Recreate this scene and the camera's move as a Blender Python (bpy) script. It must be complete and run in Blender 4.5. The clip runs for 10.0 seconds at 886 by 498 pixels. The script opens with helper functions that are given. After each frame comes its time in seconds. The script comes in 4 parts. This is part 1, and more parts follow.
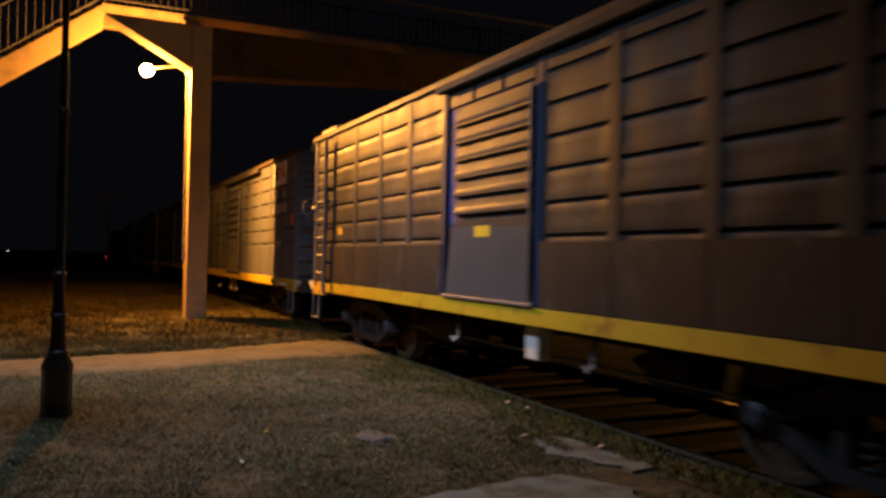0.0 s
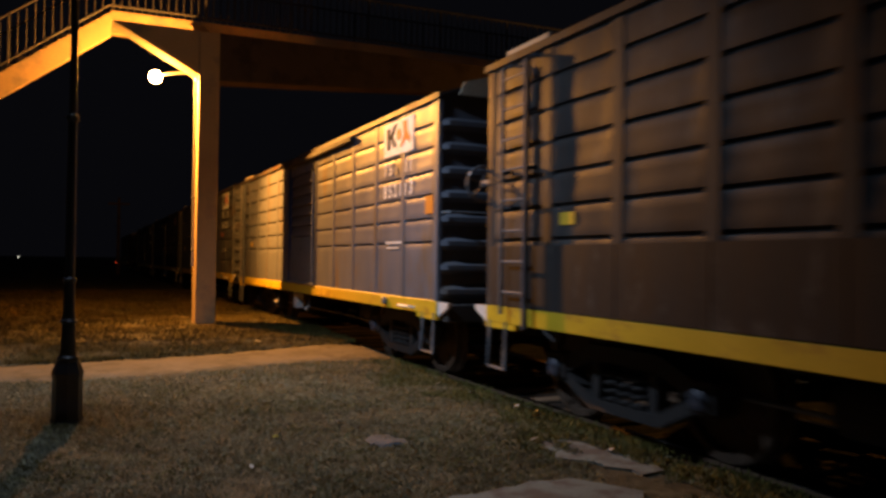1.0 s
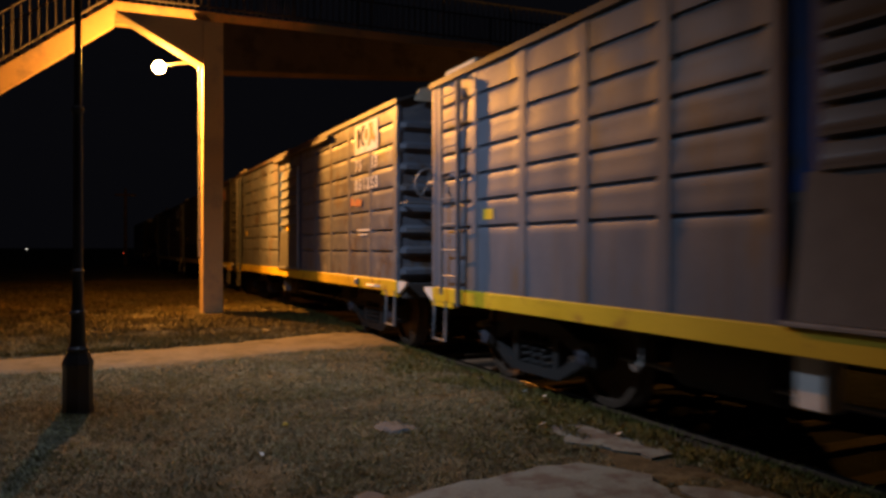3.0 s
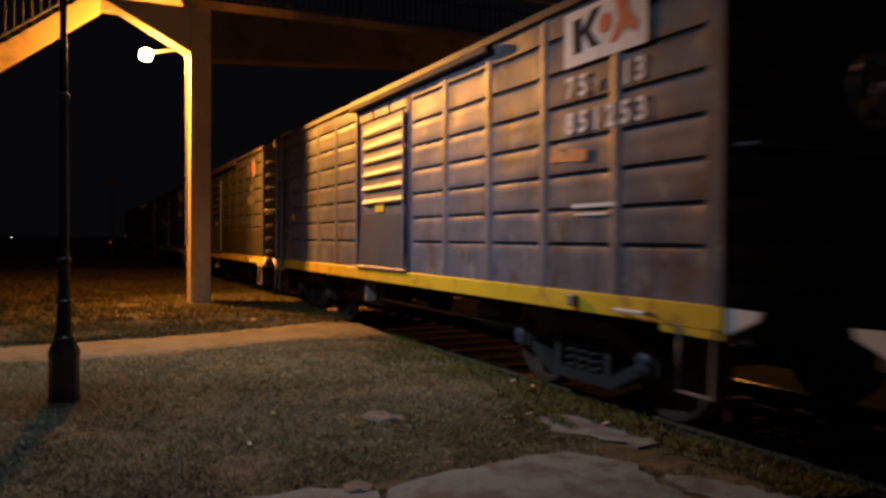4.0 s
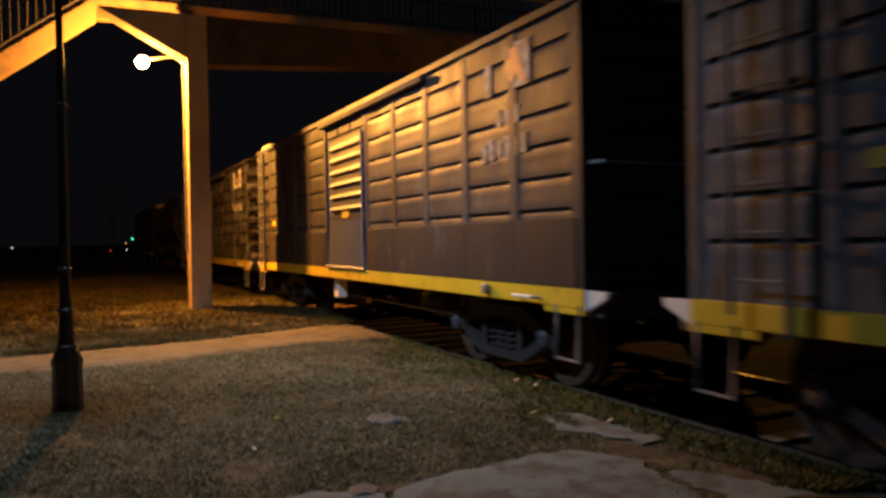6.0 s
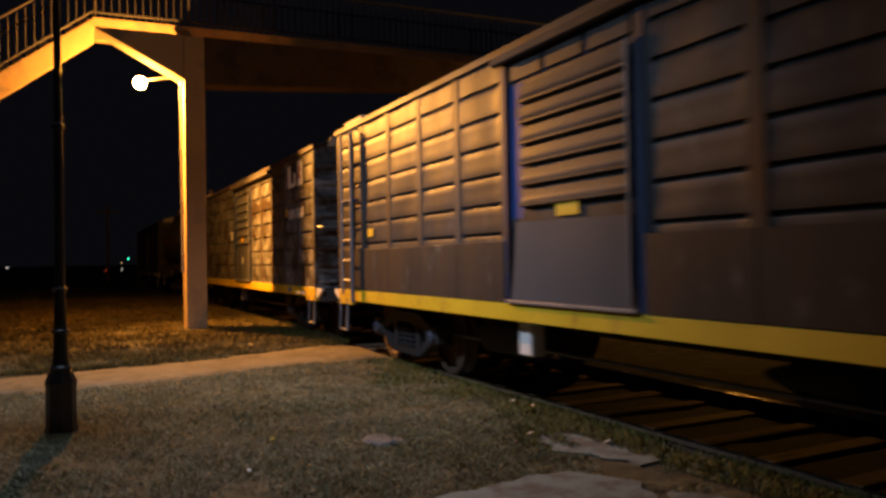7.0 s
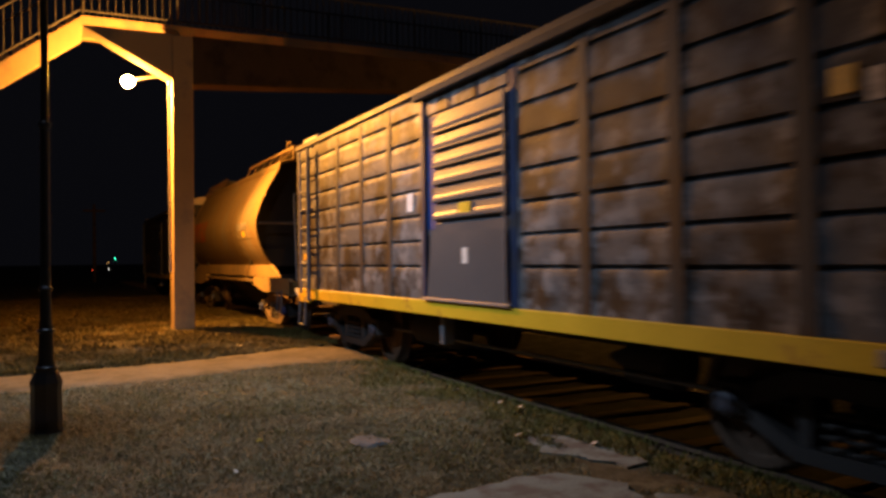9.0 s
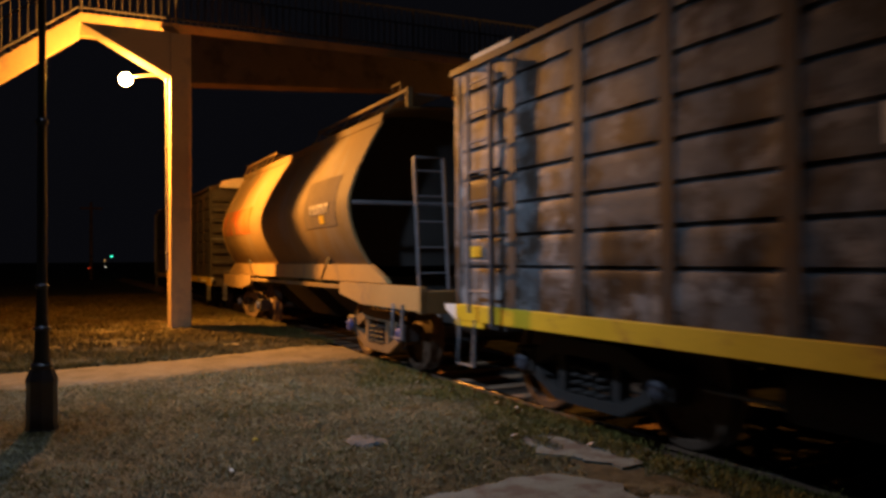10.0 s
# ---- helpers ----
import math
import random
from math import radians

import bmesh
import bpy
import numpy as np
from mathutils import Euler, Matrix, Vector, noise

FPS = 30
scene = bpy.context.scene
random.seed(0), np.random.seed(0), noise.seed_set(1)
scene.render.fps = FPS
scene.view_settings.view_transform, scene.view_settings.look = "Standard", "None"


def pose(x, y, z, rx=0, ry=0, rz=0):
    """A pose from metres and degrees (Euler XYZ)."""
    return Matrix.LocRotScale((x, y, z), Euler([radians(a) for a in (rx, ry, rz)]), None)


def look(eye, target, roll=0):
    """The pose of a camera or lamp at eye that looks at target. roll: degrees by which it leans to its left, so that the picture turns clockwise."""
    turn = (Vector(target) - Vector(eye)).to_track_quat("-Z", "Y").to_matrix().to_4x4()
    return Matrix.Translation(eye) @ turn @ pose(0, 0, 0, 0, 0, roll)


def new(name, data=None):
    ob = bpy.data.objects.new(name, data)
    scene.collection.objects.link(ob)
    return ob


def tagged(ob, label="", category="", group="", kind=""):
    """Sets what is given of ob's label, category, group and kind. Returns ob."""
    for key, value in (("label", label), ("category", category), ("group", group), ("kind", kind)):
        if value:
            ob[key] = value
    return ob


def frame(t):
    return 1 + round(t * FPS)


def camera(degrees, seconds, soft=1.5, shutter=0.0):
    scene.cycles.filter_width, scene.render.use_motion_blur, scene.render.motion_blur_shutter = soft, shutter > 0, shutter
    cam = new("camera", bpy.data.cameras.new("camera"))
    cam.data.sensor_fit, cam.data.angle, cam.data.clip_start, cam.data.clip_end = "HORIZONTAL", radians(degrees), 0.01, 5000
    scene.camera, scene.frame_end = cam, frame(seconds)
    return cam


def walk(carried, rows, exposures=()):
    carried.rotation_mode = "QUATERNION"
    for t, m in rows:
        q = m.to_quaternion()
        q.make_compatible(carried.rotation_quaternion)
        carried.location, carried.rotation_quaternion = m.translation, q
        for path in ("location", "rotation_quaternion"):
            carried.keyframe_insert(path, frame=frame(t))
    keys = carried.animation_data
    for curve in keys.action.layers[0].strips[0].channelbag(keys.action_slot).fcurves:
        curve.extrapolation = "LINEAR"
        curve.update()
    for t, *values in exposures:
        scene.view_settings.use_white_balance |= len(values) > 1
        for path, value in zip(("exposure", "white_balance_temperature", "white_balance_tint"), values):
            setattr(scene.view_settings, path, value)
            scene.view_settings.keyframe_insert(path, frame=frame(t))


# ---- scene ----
# ---------- camera ----------
cam = camera(58.1, 10.0, soft=2.9, shutter=0.5)
PATH = [
    (0, (0.0, 0.0, 1.467), (4.216, 9.067, 1.575), 1.13),
    (0.5, (0.0, 0.0, 1.467), (4.114, 9.114, 1.575), 0.38),
    (1, (0.0, 0.0, 1.467), (4.123, 9.109, 1.620), 0.77),
    (1.5, (0.0, 0.0, 1.467), (4.113, 9.113, 1.676), 1.22),
    (2, (0.0, 0.0, 1.467), (4.082, 9.129, 1.515), 0.86),
    (2.5, (0.0, 0.0, 1.467), (4.009, 9.160, 1.612), 0.28),
    (2.7, (0.0, 0.0, 1.467), (4.019, 9.157, 1.507), 0.16),
    (3.8, (0.0, 0.0, 1.467), (4.110, 9.116, 1.393), -0.03),
    (4, (0.0, 0.0, 1.467), (4.183, 9.082, 1.327), 0.24),
    (4.5, (0.0, 0.0, 1.467), (4.382, 8.988, 1.366), 0.99),
    (5, (0.0, 0.0, 1.467), (4.354, 9.001, 1.307), 0.28),
    (5.5, (0.0, 0.0, 1.467), (4.156, 9.094, 1.304), -0.41),
    (6, (0.0, 0.0, 1.467), (4.178, 9.085, 1.337), -1.03),
    (7.5, (0.0, 0.0, 1.467), (4.266, 9.043, 1.657), -0.82),
    (8, (0.0, 0.0, 1.467), (4.311, 9.022, 1.579), -0.47),
    (8.5, (0.0, 0.0, 1.467), (4.353, 9.002, 1.595), -0.52),
    (9, (0.0, 0.0, 1.467), (4.353, 9.002, 1.602), -0.74),
    (9.5, (0.0, 0.0, 1.467), (4.364, 8.997, 1.583), -0.39),
    (10, (0.0, 0.0, 1.467), (4.384, 8.987, 1.602), -0.36),
]
walk(cam, [(t, look(eye, target, roll)) for t, eye, target, roll in PATH], [(0, 0.0), (5, 0.0), (6, 0.24), (10, 0.24)])

# ---------- plan ----------
TRACK = 4.98          # x of the track's centre line; the rails run along y
RAIL_TOP = 0.10
GAUGE = 1.75          # between the rail heads' middles
SPEED = 5.7           # of the train, towards -y
HALF = 1.48           # half width of a boxcar
LONG = 11.7           # length of a boxcar body
FRONT = 15.6          # y of the footbridge's column and girder
EDGE = 17.6           # y of the footbridge deck's near edge
DECK = 6.51           # z of the footbridge's kerb
LAMP = (1.272, 16.85, 5.07)
LANTERN = (-0.09, 7.42, 4.45)
YARD_LAMP = (13.4, 13.2, 3.8)


def level(y):
    """The ground rises a little from the camera to the footbridge."""
    f = min(1, max(0, (y - 8) / 7.5))
    return 0.08 + 0.14 * f * f * (3 - 2 * f)

# ---------- world and lamps ----------
world = bpy.data.worlds.new("night_sky")
scene.world = world
world.use_nodes = True
world.node_tree.nodes["Background"].inputs[0].default_value = (0.36, 0.36, 0.50, 1)
world.node_tree.nodes["Background"].inputs[1].default_value = 0.006


def point_lamp(name, place, watts, colour, radius):
    data = bpy.data.lights.new(name, "POINT")
    data.energy, data.color, data.shadow_soft_size = watts, colour, radius
    ob = new(name, data)
    ob.location = place
    return ob


def shaded_lamp(name, place, target, watts, colour, radius, wide, blend):
    """A lamp whose reflector throws its light into a wide cone."""
    data = bpy.data.lights.new(name, "SPOT")
    data.energy, data.color, data.shadow_soft_size, data.spot_size, data.spot_blend = watts, colour, radius, radians(wide), blend
    new(name, data).matrix_basis = look(place, target)


shaded_lamp("sodium_light", LAMP, (3.4, 13.4, 0.9), 6500, (1.0, 0.385, 0.060), 0.06, 116, 1.0)
shaded_lamp("lantern_light", LANTERN, (LANTERN[0] + 1.4, LANTERN[1] + 0.5, 0), 830, (0.60, 0.75, 1.0), 0.10, 144, 1.0)
point_lamp("yard_light", YARD_LAMP, 230, (1.0, 0.42, 0.05), 0.10)


# ---------- materials ----------
def material(name, base, rough=0.7, metal=0.0, var=(0.75, 1.25), fine=60.0, coarse=3.0, bump=0.3, depth=0.01,
             stain=None, amount=0.45, stain_scale=1.2, stretch=(1, 1, 1), rough_var=0.12, spec=0.5, runs=(), chalk=()):
    """Paint, stone or earth: two scales of tone, an optional stain colour in blotches, fine relief.
    runs: the colour and the share of dirty runs down a side; chalk: the same for scuffed, ragged patches."""
    m = bpy.data.materials.new(name)
    m.use_nodes = True
    nt = m.node_tree
    b = nt.nodes["Principled BSDF"]

    def node(kind, **values):
        n = nt.nodes.new(kind)
        for k, v in values.items():
            n.inputs[k].default_value = v
        return n

    def link(a, o, c, i):
        nt.links.new(a.outputs[o], c.inputs[i])

    coord, info = node("ShaderNodeTexCoord"), node("ShaderNodeObjectInfo")
    shift = nt.nodes.new("ShaderNodeVectorMath")
    shift.operation = "MULTIPLY_ADD"
    shift.inputs[1].default_value = stretch
    far = nt.nodes.new("ShaderNodeMath")
    far.operation = "MULTIPLY"
    far.inputs[1].default_value = 37.0
    link(info, "Random", far, 0)
    link(coord, "Object", shift, 0)
    link(far, 0, shift, 2)
    small = node("ShaderNodeTexNoise", Scale=fine, Detail=5.0, Roughness=0.6)
    large = node("ShaderNodeTexNoise", Scale=coarse, Detail=4.0, Roughness=0.55)
    for n in (small, large):
        link(shift, 0, n, "Vector")
    both = nt.nodes.new("ShaderNodeMath")
    both.operation = "ADD"
    link(small, 0, both, 0)
    link(large, 0, both, 1)
    tone = node("ShaderNodeMapRange")
    tone.inputs["From Min"].default_value, tone.inputs["From Max"].default_value = 0.65, 1.35
    tone.inputs["To Min"].default_value, tone.inputs["To Max"].default_value = var
    link(both, 0, tone, 0)
    colour = nt.nodes.new("ShaderNodeVectorMath")
    colour.operation = "SCALE"
    colour.inputs[0].default_value = base
    link(tone, 0, colour, "Scale")
    last, out = colour, 0
    if stain:
        blot = node("ShaderNodeTexNoise", Scale=stain_scale, Detail=6.0, Roughness=0.65)
        link(shift, 0, blot, "Vector")
        edge = node("ShaderNodeMapRange")
        edge.inputs["From Min"].default_value, edge.inputs["From Max"].default_value = 0.62 - 0.3 * amount, 0.74 - 0.3 * amount
        link(blot, 0, edge, 0)
        mix = nt.nodes.new("ShaderNodeMix")
        mix.data_type = "RGBA"
        link(edge, 0, mix, 0)
        link(colour, 0, mix, 6)
        mix.inputs[7].default_value = (*stain, 1)
        last, out = mix, 2
    for wear, grain, rise in ((runs, (1.0, 5.5, 0.38), 0.16), (chalk, (1.0, 3.2, 3.8), 0.10)):
        if not wear:
            continue
        lay = nt.nodes.new("ShaderNodeVectorMath")
        lay.operation = "MULTIPLY"
        lay.inputs[1].default_value = grain
        link(shift, 0, lay, 0)
        worn = node("ShaderNodeTexNoise", Scale=1.0, Detail=8.0, Roughness=0.68)
        link(lay, 0, worn, "Vector")
        edge = node("ShaderNodeMapRange")
        edge.inputs["From Min"].default_value, edge.inputs["From Max"].default_value = 0.70 - 0.35 * wear[1], 0.70 - 0.35 * wear[1] + rise
        edge.inputs["To Max"].default_value = 0.8
        link(worn, 0, edge, 0)
        mix = nt.nodes.new("ShaderNodeMix")
        mix.data_type = "RGBA"
        link(edge, 0, mix, 0)
        nt.links.new(last.outputs[out], mix.inputs[6])
        mix.inputs[7].default_value = (*wear[0], 1)
        last, out = mix, 2
    nt.links.new(last.outputs[out], b.inputs["Base Color"])
    gloss = node("ShaderNodeMapRange")
    gloss.inputs["To Min"].default_value, gloss.inputs["To Max"].default_value = max(0.03, rough - rough_var), min(1, rough + rough_var)
    link(large, 0, gloss, 0)
    link(gloss, 0, b, "Roughness")
    b.inputs["Metallic"].default_value = metal
    b.inputs["Specular IOR Level"].default_value = spec
    if bump:
        relief = node("ShaderNodeBump", Strength=bump, Distance=depth)
        link(small, 0, relief, "Height")
        link(relief, 0, b, "Normal")
    return m


def glow(name, colour, strength):
    m = bpy.data.materials.new(name)
    m.use_nodes = True
    b = m.node_tree.nodes["Principled BSDF"]
    b.inputs["Base Color"].default_value = (*colour, 1)
    b.inputs["Emission Color"].default_value = (*colour, 1)
    b.inputs["Emission Strength"].default_value = strength
    return m


EARTH = material("dry_earth", (0.106, 0.099, 0.065), 0.95, var=(0.45, 1.5), fine=62, coarse=1.6, bump=1.0, depth=0.035, stain=(0.065, 0.058, 0.036), amount=0.6, stain_scale=4.5, spec=0.15)
PATHWAY = material("trodden_path", (0.138, 0.118, 0.080), 0.95, var=(0.6, 1.3), fine=55, coarse=1.6, bump=0.8, depth=0.02, stain=(0.085, 0.072, 0.045), amount=0.45, stain_scale=2.6, spec=0.15)
SLAB = material("old_concrete_paving", (0.132, 0.164, 0.160), 0.9, fine=45, coarse=2.2, bump=0.4, depth=0.01, stain=(0.08, 0.08, 0.078), amount=0.5, stain_scale=2.6, spec=0.2)
CONCRETE = material("painted_concrete", (0.58, 0.39, 0.19), 0.75, var=(0.85, 1.12), fine=50, coarse=1.3, bump=0.25, depth=0.008, stain=(0.36, 0.27, 0.17), amount=0.3, stain_scale=0.9, spec=0.3)
# Girder concrete with the shade on its front face put into the colour.
GIRDER_SHADE = material("girder_shade_concrete", (0.115, 0.073, 0.042), 0.85, fine=50, coarse=1.5, stain=(0.07, 0.044, 0.027), amount=0.4, stain_scale=1.2, spec=0.2)
STAIR = material("stair_concrete", (0.30, 0.25, 0.19), 0.85, fine=50, coarse=2)
RAILING = material("railing_paint", (0.08, 0.075, 0.075), 0.6, fine=80, coarse=5, bump=0.1)
IRON = material("cast_iron_paint", (0.029, 0.035, 0.049), 0.36, fine=70, coarse=6, bump=0.25, depth=0.004)
STEEL = material("rail_steel", (0.55, 0.47, 0.40), 0.13, metal=1.0, fine=90, coarse=4, bump=0.08, depth=0.002)
RUST = material("rusty_rail_side", (0.10, 0.056, 0.03), 0.85, fine=60, coarse=6, bump=0.4)
TIMBER = material("sleeper_timber", (0.26, 0.16, 0.09), 0.9, fine=40, coarse=4, bump=0.6, depth=0.012, stretch=(0.25, 3, 3), stain=(0.06, 0.045, 0.03), amount=0.45, stain_scale=3)
GREY_BLUE = material("grey_wagon_paint", (0.112, 0.121, 0.146), 0.44, spec=0.16, runs=((0.13, 0.085, 0.036), 0.42), var=(0.85, 1.12), fine=25, coarse=1.8, bump=0.05, depth=0.004, stain=(0.13, 0.09, 0.05), amount=0.25, stain_scale=1.1, stretch=(1, 1.6, 0.5), rough_var=0.09)
GREY_WORN = material("worn_wagon_paint", (0.104, 0.113, 0.138), 0.46, spec=0.14, runs=((0.085, 0.058, 0.034), 0.36), chalk=((0.21, 0.20, 0.19), 0.40), var=(0.8, 1.14), fine=25, coarse=2.2, bump=0.07, depth=0.004, stain=(0.085, 0.055, 0.034), amount=0.28, stain_scale=2.6, stretch=(1, 1.2, 0.8), rough_var=0.12)
GREY_BROWN = material("dirty_wagon_paint", (0.047, 0.0455, 0.046), 0.46, spec=0.10, runs=((0.075, 0.046, 0.024), 0.42), chalk=((0.10, 0.094, 0.085), 0.38), var=(0.78, 1.15), fine=25, coarse=1.8, bump=0.06, depth=0.004, stain=(0.042, 0.035, 0.031), amount=0.5, stain_scale=1.3, stretch=(1, 1.6, 0.5), rough_var=0.12)
SHEET = material("patched_sheet_paint", (0.038, 0.034, 0.032), 0.5, spec=0.10, runs=((0.070, 0.042, 0.024), 0.40), chalk=((0.105, 0.095, 0.085), 0.36), var=(0.7, 1.2), fine=25, coarse=1.6, bump=0.08, depth=0.005, stain=(0.04, 0.03, 0.024), amount=0.5, stain_scale=1.6, stretch=(1, 1.6, 0.5), rough_var=0.12)
GREY_PATCHY = material("peeling_wagon_paint", (0.108, 0.112, 0.118), 0.50, spec=0.10, runs=((0.055, 0.036, 0.023), 0.30), chalk=((0.235, 0.235, 0.24), 0.50), var=(0.8, 1.15), fine=25, coarse=1.8, bump=0.08, depth=0.004, stain=(0.04, 0.028, 0.02), amount=0.6, stain_scale=2.3, rough_var=0.14)
PLATE = material("plain_door_plate", (0.082, 0.084, 0.090), 0.36, spec=0.16, var=(0.88, 1.1), fine=25, coarse=1.5, bump=0.04, depth=0.003, rough_var=0.1)
# Blue kept dark and saturated: the jamb's cool shadow is in the colour.
DOOR_BLUE = material("shaded_blue_door_edge", (0.014, 0.045, 0.17), 0.6, spec=0.15, fine=40, coarse=3, bump=0.1, stain=(0.05, 0.045, 0.04), amount=0.25, stain_scale=3)
SHINY = material("polished_door_plate", (0.17, 0.16, 0.155), 0.16, spec=0.9, var=(0.88, 1.1), fine=6, coarse=1.5, bump=0.12, depth=0.01, rough_var=0.07)
BLUE = material("dark_blue_frame", (0.018, 0.029, 0.072), 0.6, spec=0.2, fine=40, coarse=3, bump=0.1, stain=(0.05, 0.04, 0.035), amount=0.15, stain_scale=2)
POSTM = material("wagon_post_paint", (0.058, 0.056, 0.055), 0.5, spec=0.10, runs=((0.08, 0.05, 0.028), 0.32), var=(0.8, 1.15), fine=30, coarse=2.5, bump=0.1, depth=0.004, stain=(0.075, 0.042, 0.022), amount=0.45, stain_scale=2, stretch=(1, 1, 0.4))
YELLOW = material("yellow_sill_paint", (0.60, 0.41, 0.015), 0.5, chalk=((0.30, 0.17, 0.03), 0.22), var=(0.85, 1.1), fine=30, coarse=2, bump=0.06, depth=0.003, stain=(0.34, 0.18, 0.02), amount=0.2, stain_scale=3)
LABEL_YELLOW = material("yellow_label", (0.70, 0.45, 0.02), 0.5, bump=0)
ORANGE = material("orange_label", (0.62, 0.17, 0.01), 0.6, bump=0)
WHITE = material("white_paint", (0.68, 0.66, 0.62), 0.5, var=(0.85, 1.08), fine=40, coarse=4, bump=0.05, depth=0.003)
BLACKP = material("black_paint", (0.02, 0.02, 0.02), 0.8, spec=0.1, bump=0)
RED = material("red_paint", (0.66, 0.085, 0.015), 0.65, bump=0)
GREYMETAL = material("galvanised_steel", (0.17, 0.175, 0.19), 0.5, metal=0.3, fine=60, coarse=6, bump=0.1, depth=0.003)
STILE = material("blue_grey_ladder_paint", (0.075, 0.09, 0.115), 0.5, spec=0.3, fine=50, coarse=5, bump=0.1, depth=0.003)
ROOF_END = material("pale_roof_sheet", (0.55, 0.48, 0.36), 0.6, fine=40, coarse=3, bump=0.1, depth=0.003)
DARK = material("underframe_grime", (0.035, 0.03, 0.027), 0.8, fine=40, coarse=5, bump=0.3, depth=0.006)
BOGIE = material("bogie_casting", (0.020, 0.017, 0.015), 0.7, fine=40, coarse=6, bump=0.3, depth=0.006)
WHEEL = material("wheel_steel", (0.085, 0.055, 0.035), 0.6, metal=0.4, fine=40, coarse=6, bump=0.15, depth=0.004)
CAP = material("axle_cap_paint", (0.055, 0.058, 0.075), 0.5, fine=50, coarse=8, bump=0.1)
BLUE_CAP = material("blue_axle_cap", (0.05, 0.07, 0.20), 0.5, fine=50, coarse=8, bump=0.1)
TAN_CAST = material("tan_bogie_casting", (0.13, 0.088, 0.045), 0.75, fine=40, coarse=5, bump=0.3, depth=0.005, stain=(0.09, 0.06, 0.035), amount=0.35, stain_scale=5)
# Much darker than the earth beside the track.
BED_DARK = material("dark_track_bed", (0.022, 0.019, 0.016), 0.9, fine=35, coarse=4, bump=0.9, depth=0.03, stain=(0.045, 0.036, 0.026), amount=0.3, stain_scale=6, spec=0.2)
HOPPER = material("hopper_paint", (0.180, 0.122, 0.050), 0.8, spec=0.2, runs=((0.10, 0.066, 0.03), 0.42), var=(0.85, 1.1), fine=25, coarse=1.2, bump=0.05, depth=0.004, stain=(0.17, 0.135, 0.09), amount=0.35, stain_scale=0.9, stretch=(1, 1.4, 0.5))
SKIRT = material("hopper_skirt_paint", (0.30, 0.205, 0.085), 0.7, spec=0.3, var=(0.85, 1.1), fine=25, coarse=2, bump=0.06, depth=0.004, stain=(0.22, 0.16, 0.09), amount=0.3, stain_scale=2.5)
# Near-black: shade in the hopper's open ends and underside, put into the colour.
HOPPER_DARK = material("hopper_shade_colour", (0.03, 0.03, 0.028), 0.7, fine=30, coarse=3)
DRY = material("dry_grass_blade", (0.225, 0.196, 0.110), 0.9, var=(0.25, 1.8), fine=9, coarse=0.9, bump=0, spec=0.1)
GREEN = material("green_grass_blade", (0.128, 0.112, 0.030), 0.9, var=(0.6, 1.4), fine=9, coarse=0.8, bump=0, spec=0.1)
LAWN = material("rough_lawn_blade", (0.088, 0.068, 0.020), 0.9, var=(0.4, 1.5), fine=9, coarse=0.7, bump=0, spec=0.1)
STRAW = material("dull_straw_blade", (0.16, 0.115, 0.05), 0.9, var=(0.4, 1.5), fine=9, coarse=0.7, bump=0, spec=0.1)
LITTER = material("pale_litter", (0.6, 0.58, 0.52), 0.7, bump=0)
STONE = material("grey_stone", (0.034, 0.050, 0.062), 0.85, fine=30, coarse=6, bump=0.5)
LEAF = material("yellow_leaf", (0.75, 0.55, 0.08), 0.6, bump=0)
SODIUM = glow("sodium_globe", (1.0, 0.43, 0.075), 820)
YARD_GLOBE = glow("yard_globe", (1.0, 0.46, 0.08), 200)
LANTERN_GLASS = glow("lantern_glass", (0.55, 0.73, 1.0), 16)
GREEN_GLOW, RED_GLOW, WHITE_GLOW, ORANGE_GLOW = glow("green_signal", (0.05, 1.0, 0.55), 3), glow("red_signal", (1.0, 0.08, 0.03), 1.2), glow("white_far_lamp", (1, 0.9, 0.75), 2.5), glow("orange_far_lamp", (1, 0.5, 0.15), 1.5)


# ---------- mesh helpers ----------
def box(bm, x0, x1, y0, y1, z0, z1, bevel=0.0):
    vs = [bm.verts.new((x, y, z)) for x in (x0, x1) for y in (y0, y1) for z in (z0, z1)]
    faces = [bm.faces.new([vs[i] for i in f]) for f in ((0, 1, 3, 2), (4, 6, 7, 5), (0, 4, 5, 1), (2, 3, 7, 6), (0, 2, 6, 4), (1, 5, 7, 3))]
    if bevel:
        bmesh.ops.bevel(bm, geom=list({e for f in faces for e in f.edges}), offset=bevel, segments=1, affect="EDGES")
    return bm


def tube(bm, pts, r, n=7):
    """A round bar along a line of points."""
    pts = [Vector(p) for p in pts]
    rings = []
    for i, p in enumerate(pts):
        d = (pts[min(i + 1, len(pts) - 1)] - pts[max(i - 1, 0)]).normalized()
        u = d.cross(Vector((0.31, 0.17, 0.93)) if abs(d.z) < 0.9 else Vector((1, 0.1, 0))).normalized()
        v = d.cross(u)
        rings.append([bm.verts.new(p + r * (math.cos(a) * u + math.sin(a) * v)) for a in [2 * math.pi * k / n for k in range(n)]])
    for a, b in zip(rings, rings[1:]):
        for k in range(n):
            bm.faces.new((a[k], a[(k + 1) % n], b[(k + 1) % n], b[k]))
    bm.faces.new(rings[0][::-1])
    bm.faces.new(rings[-1])
    return bm


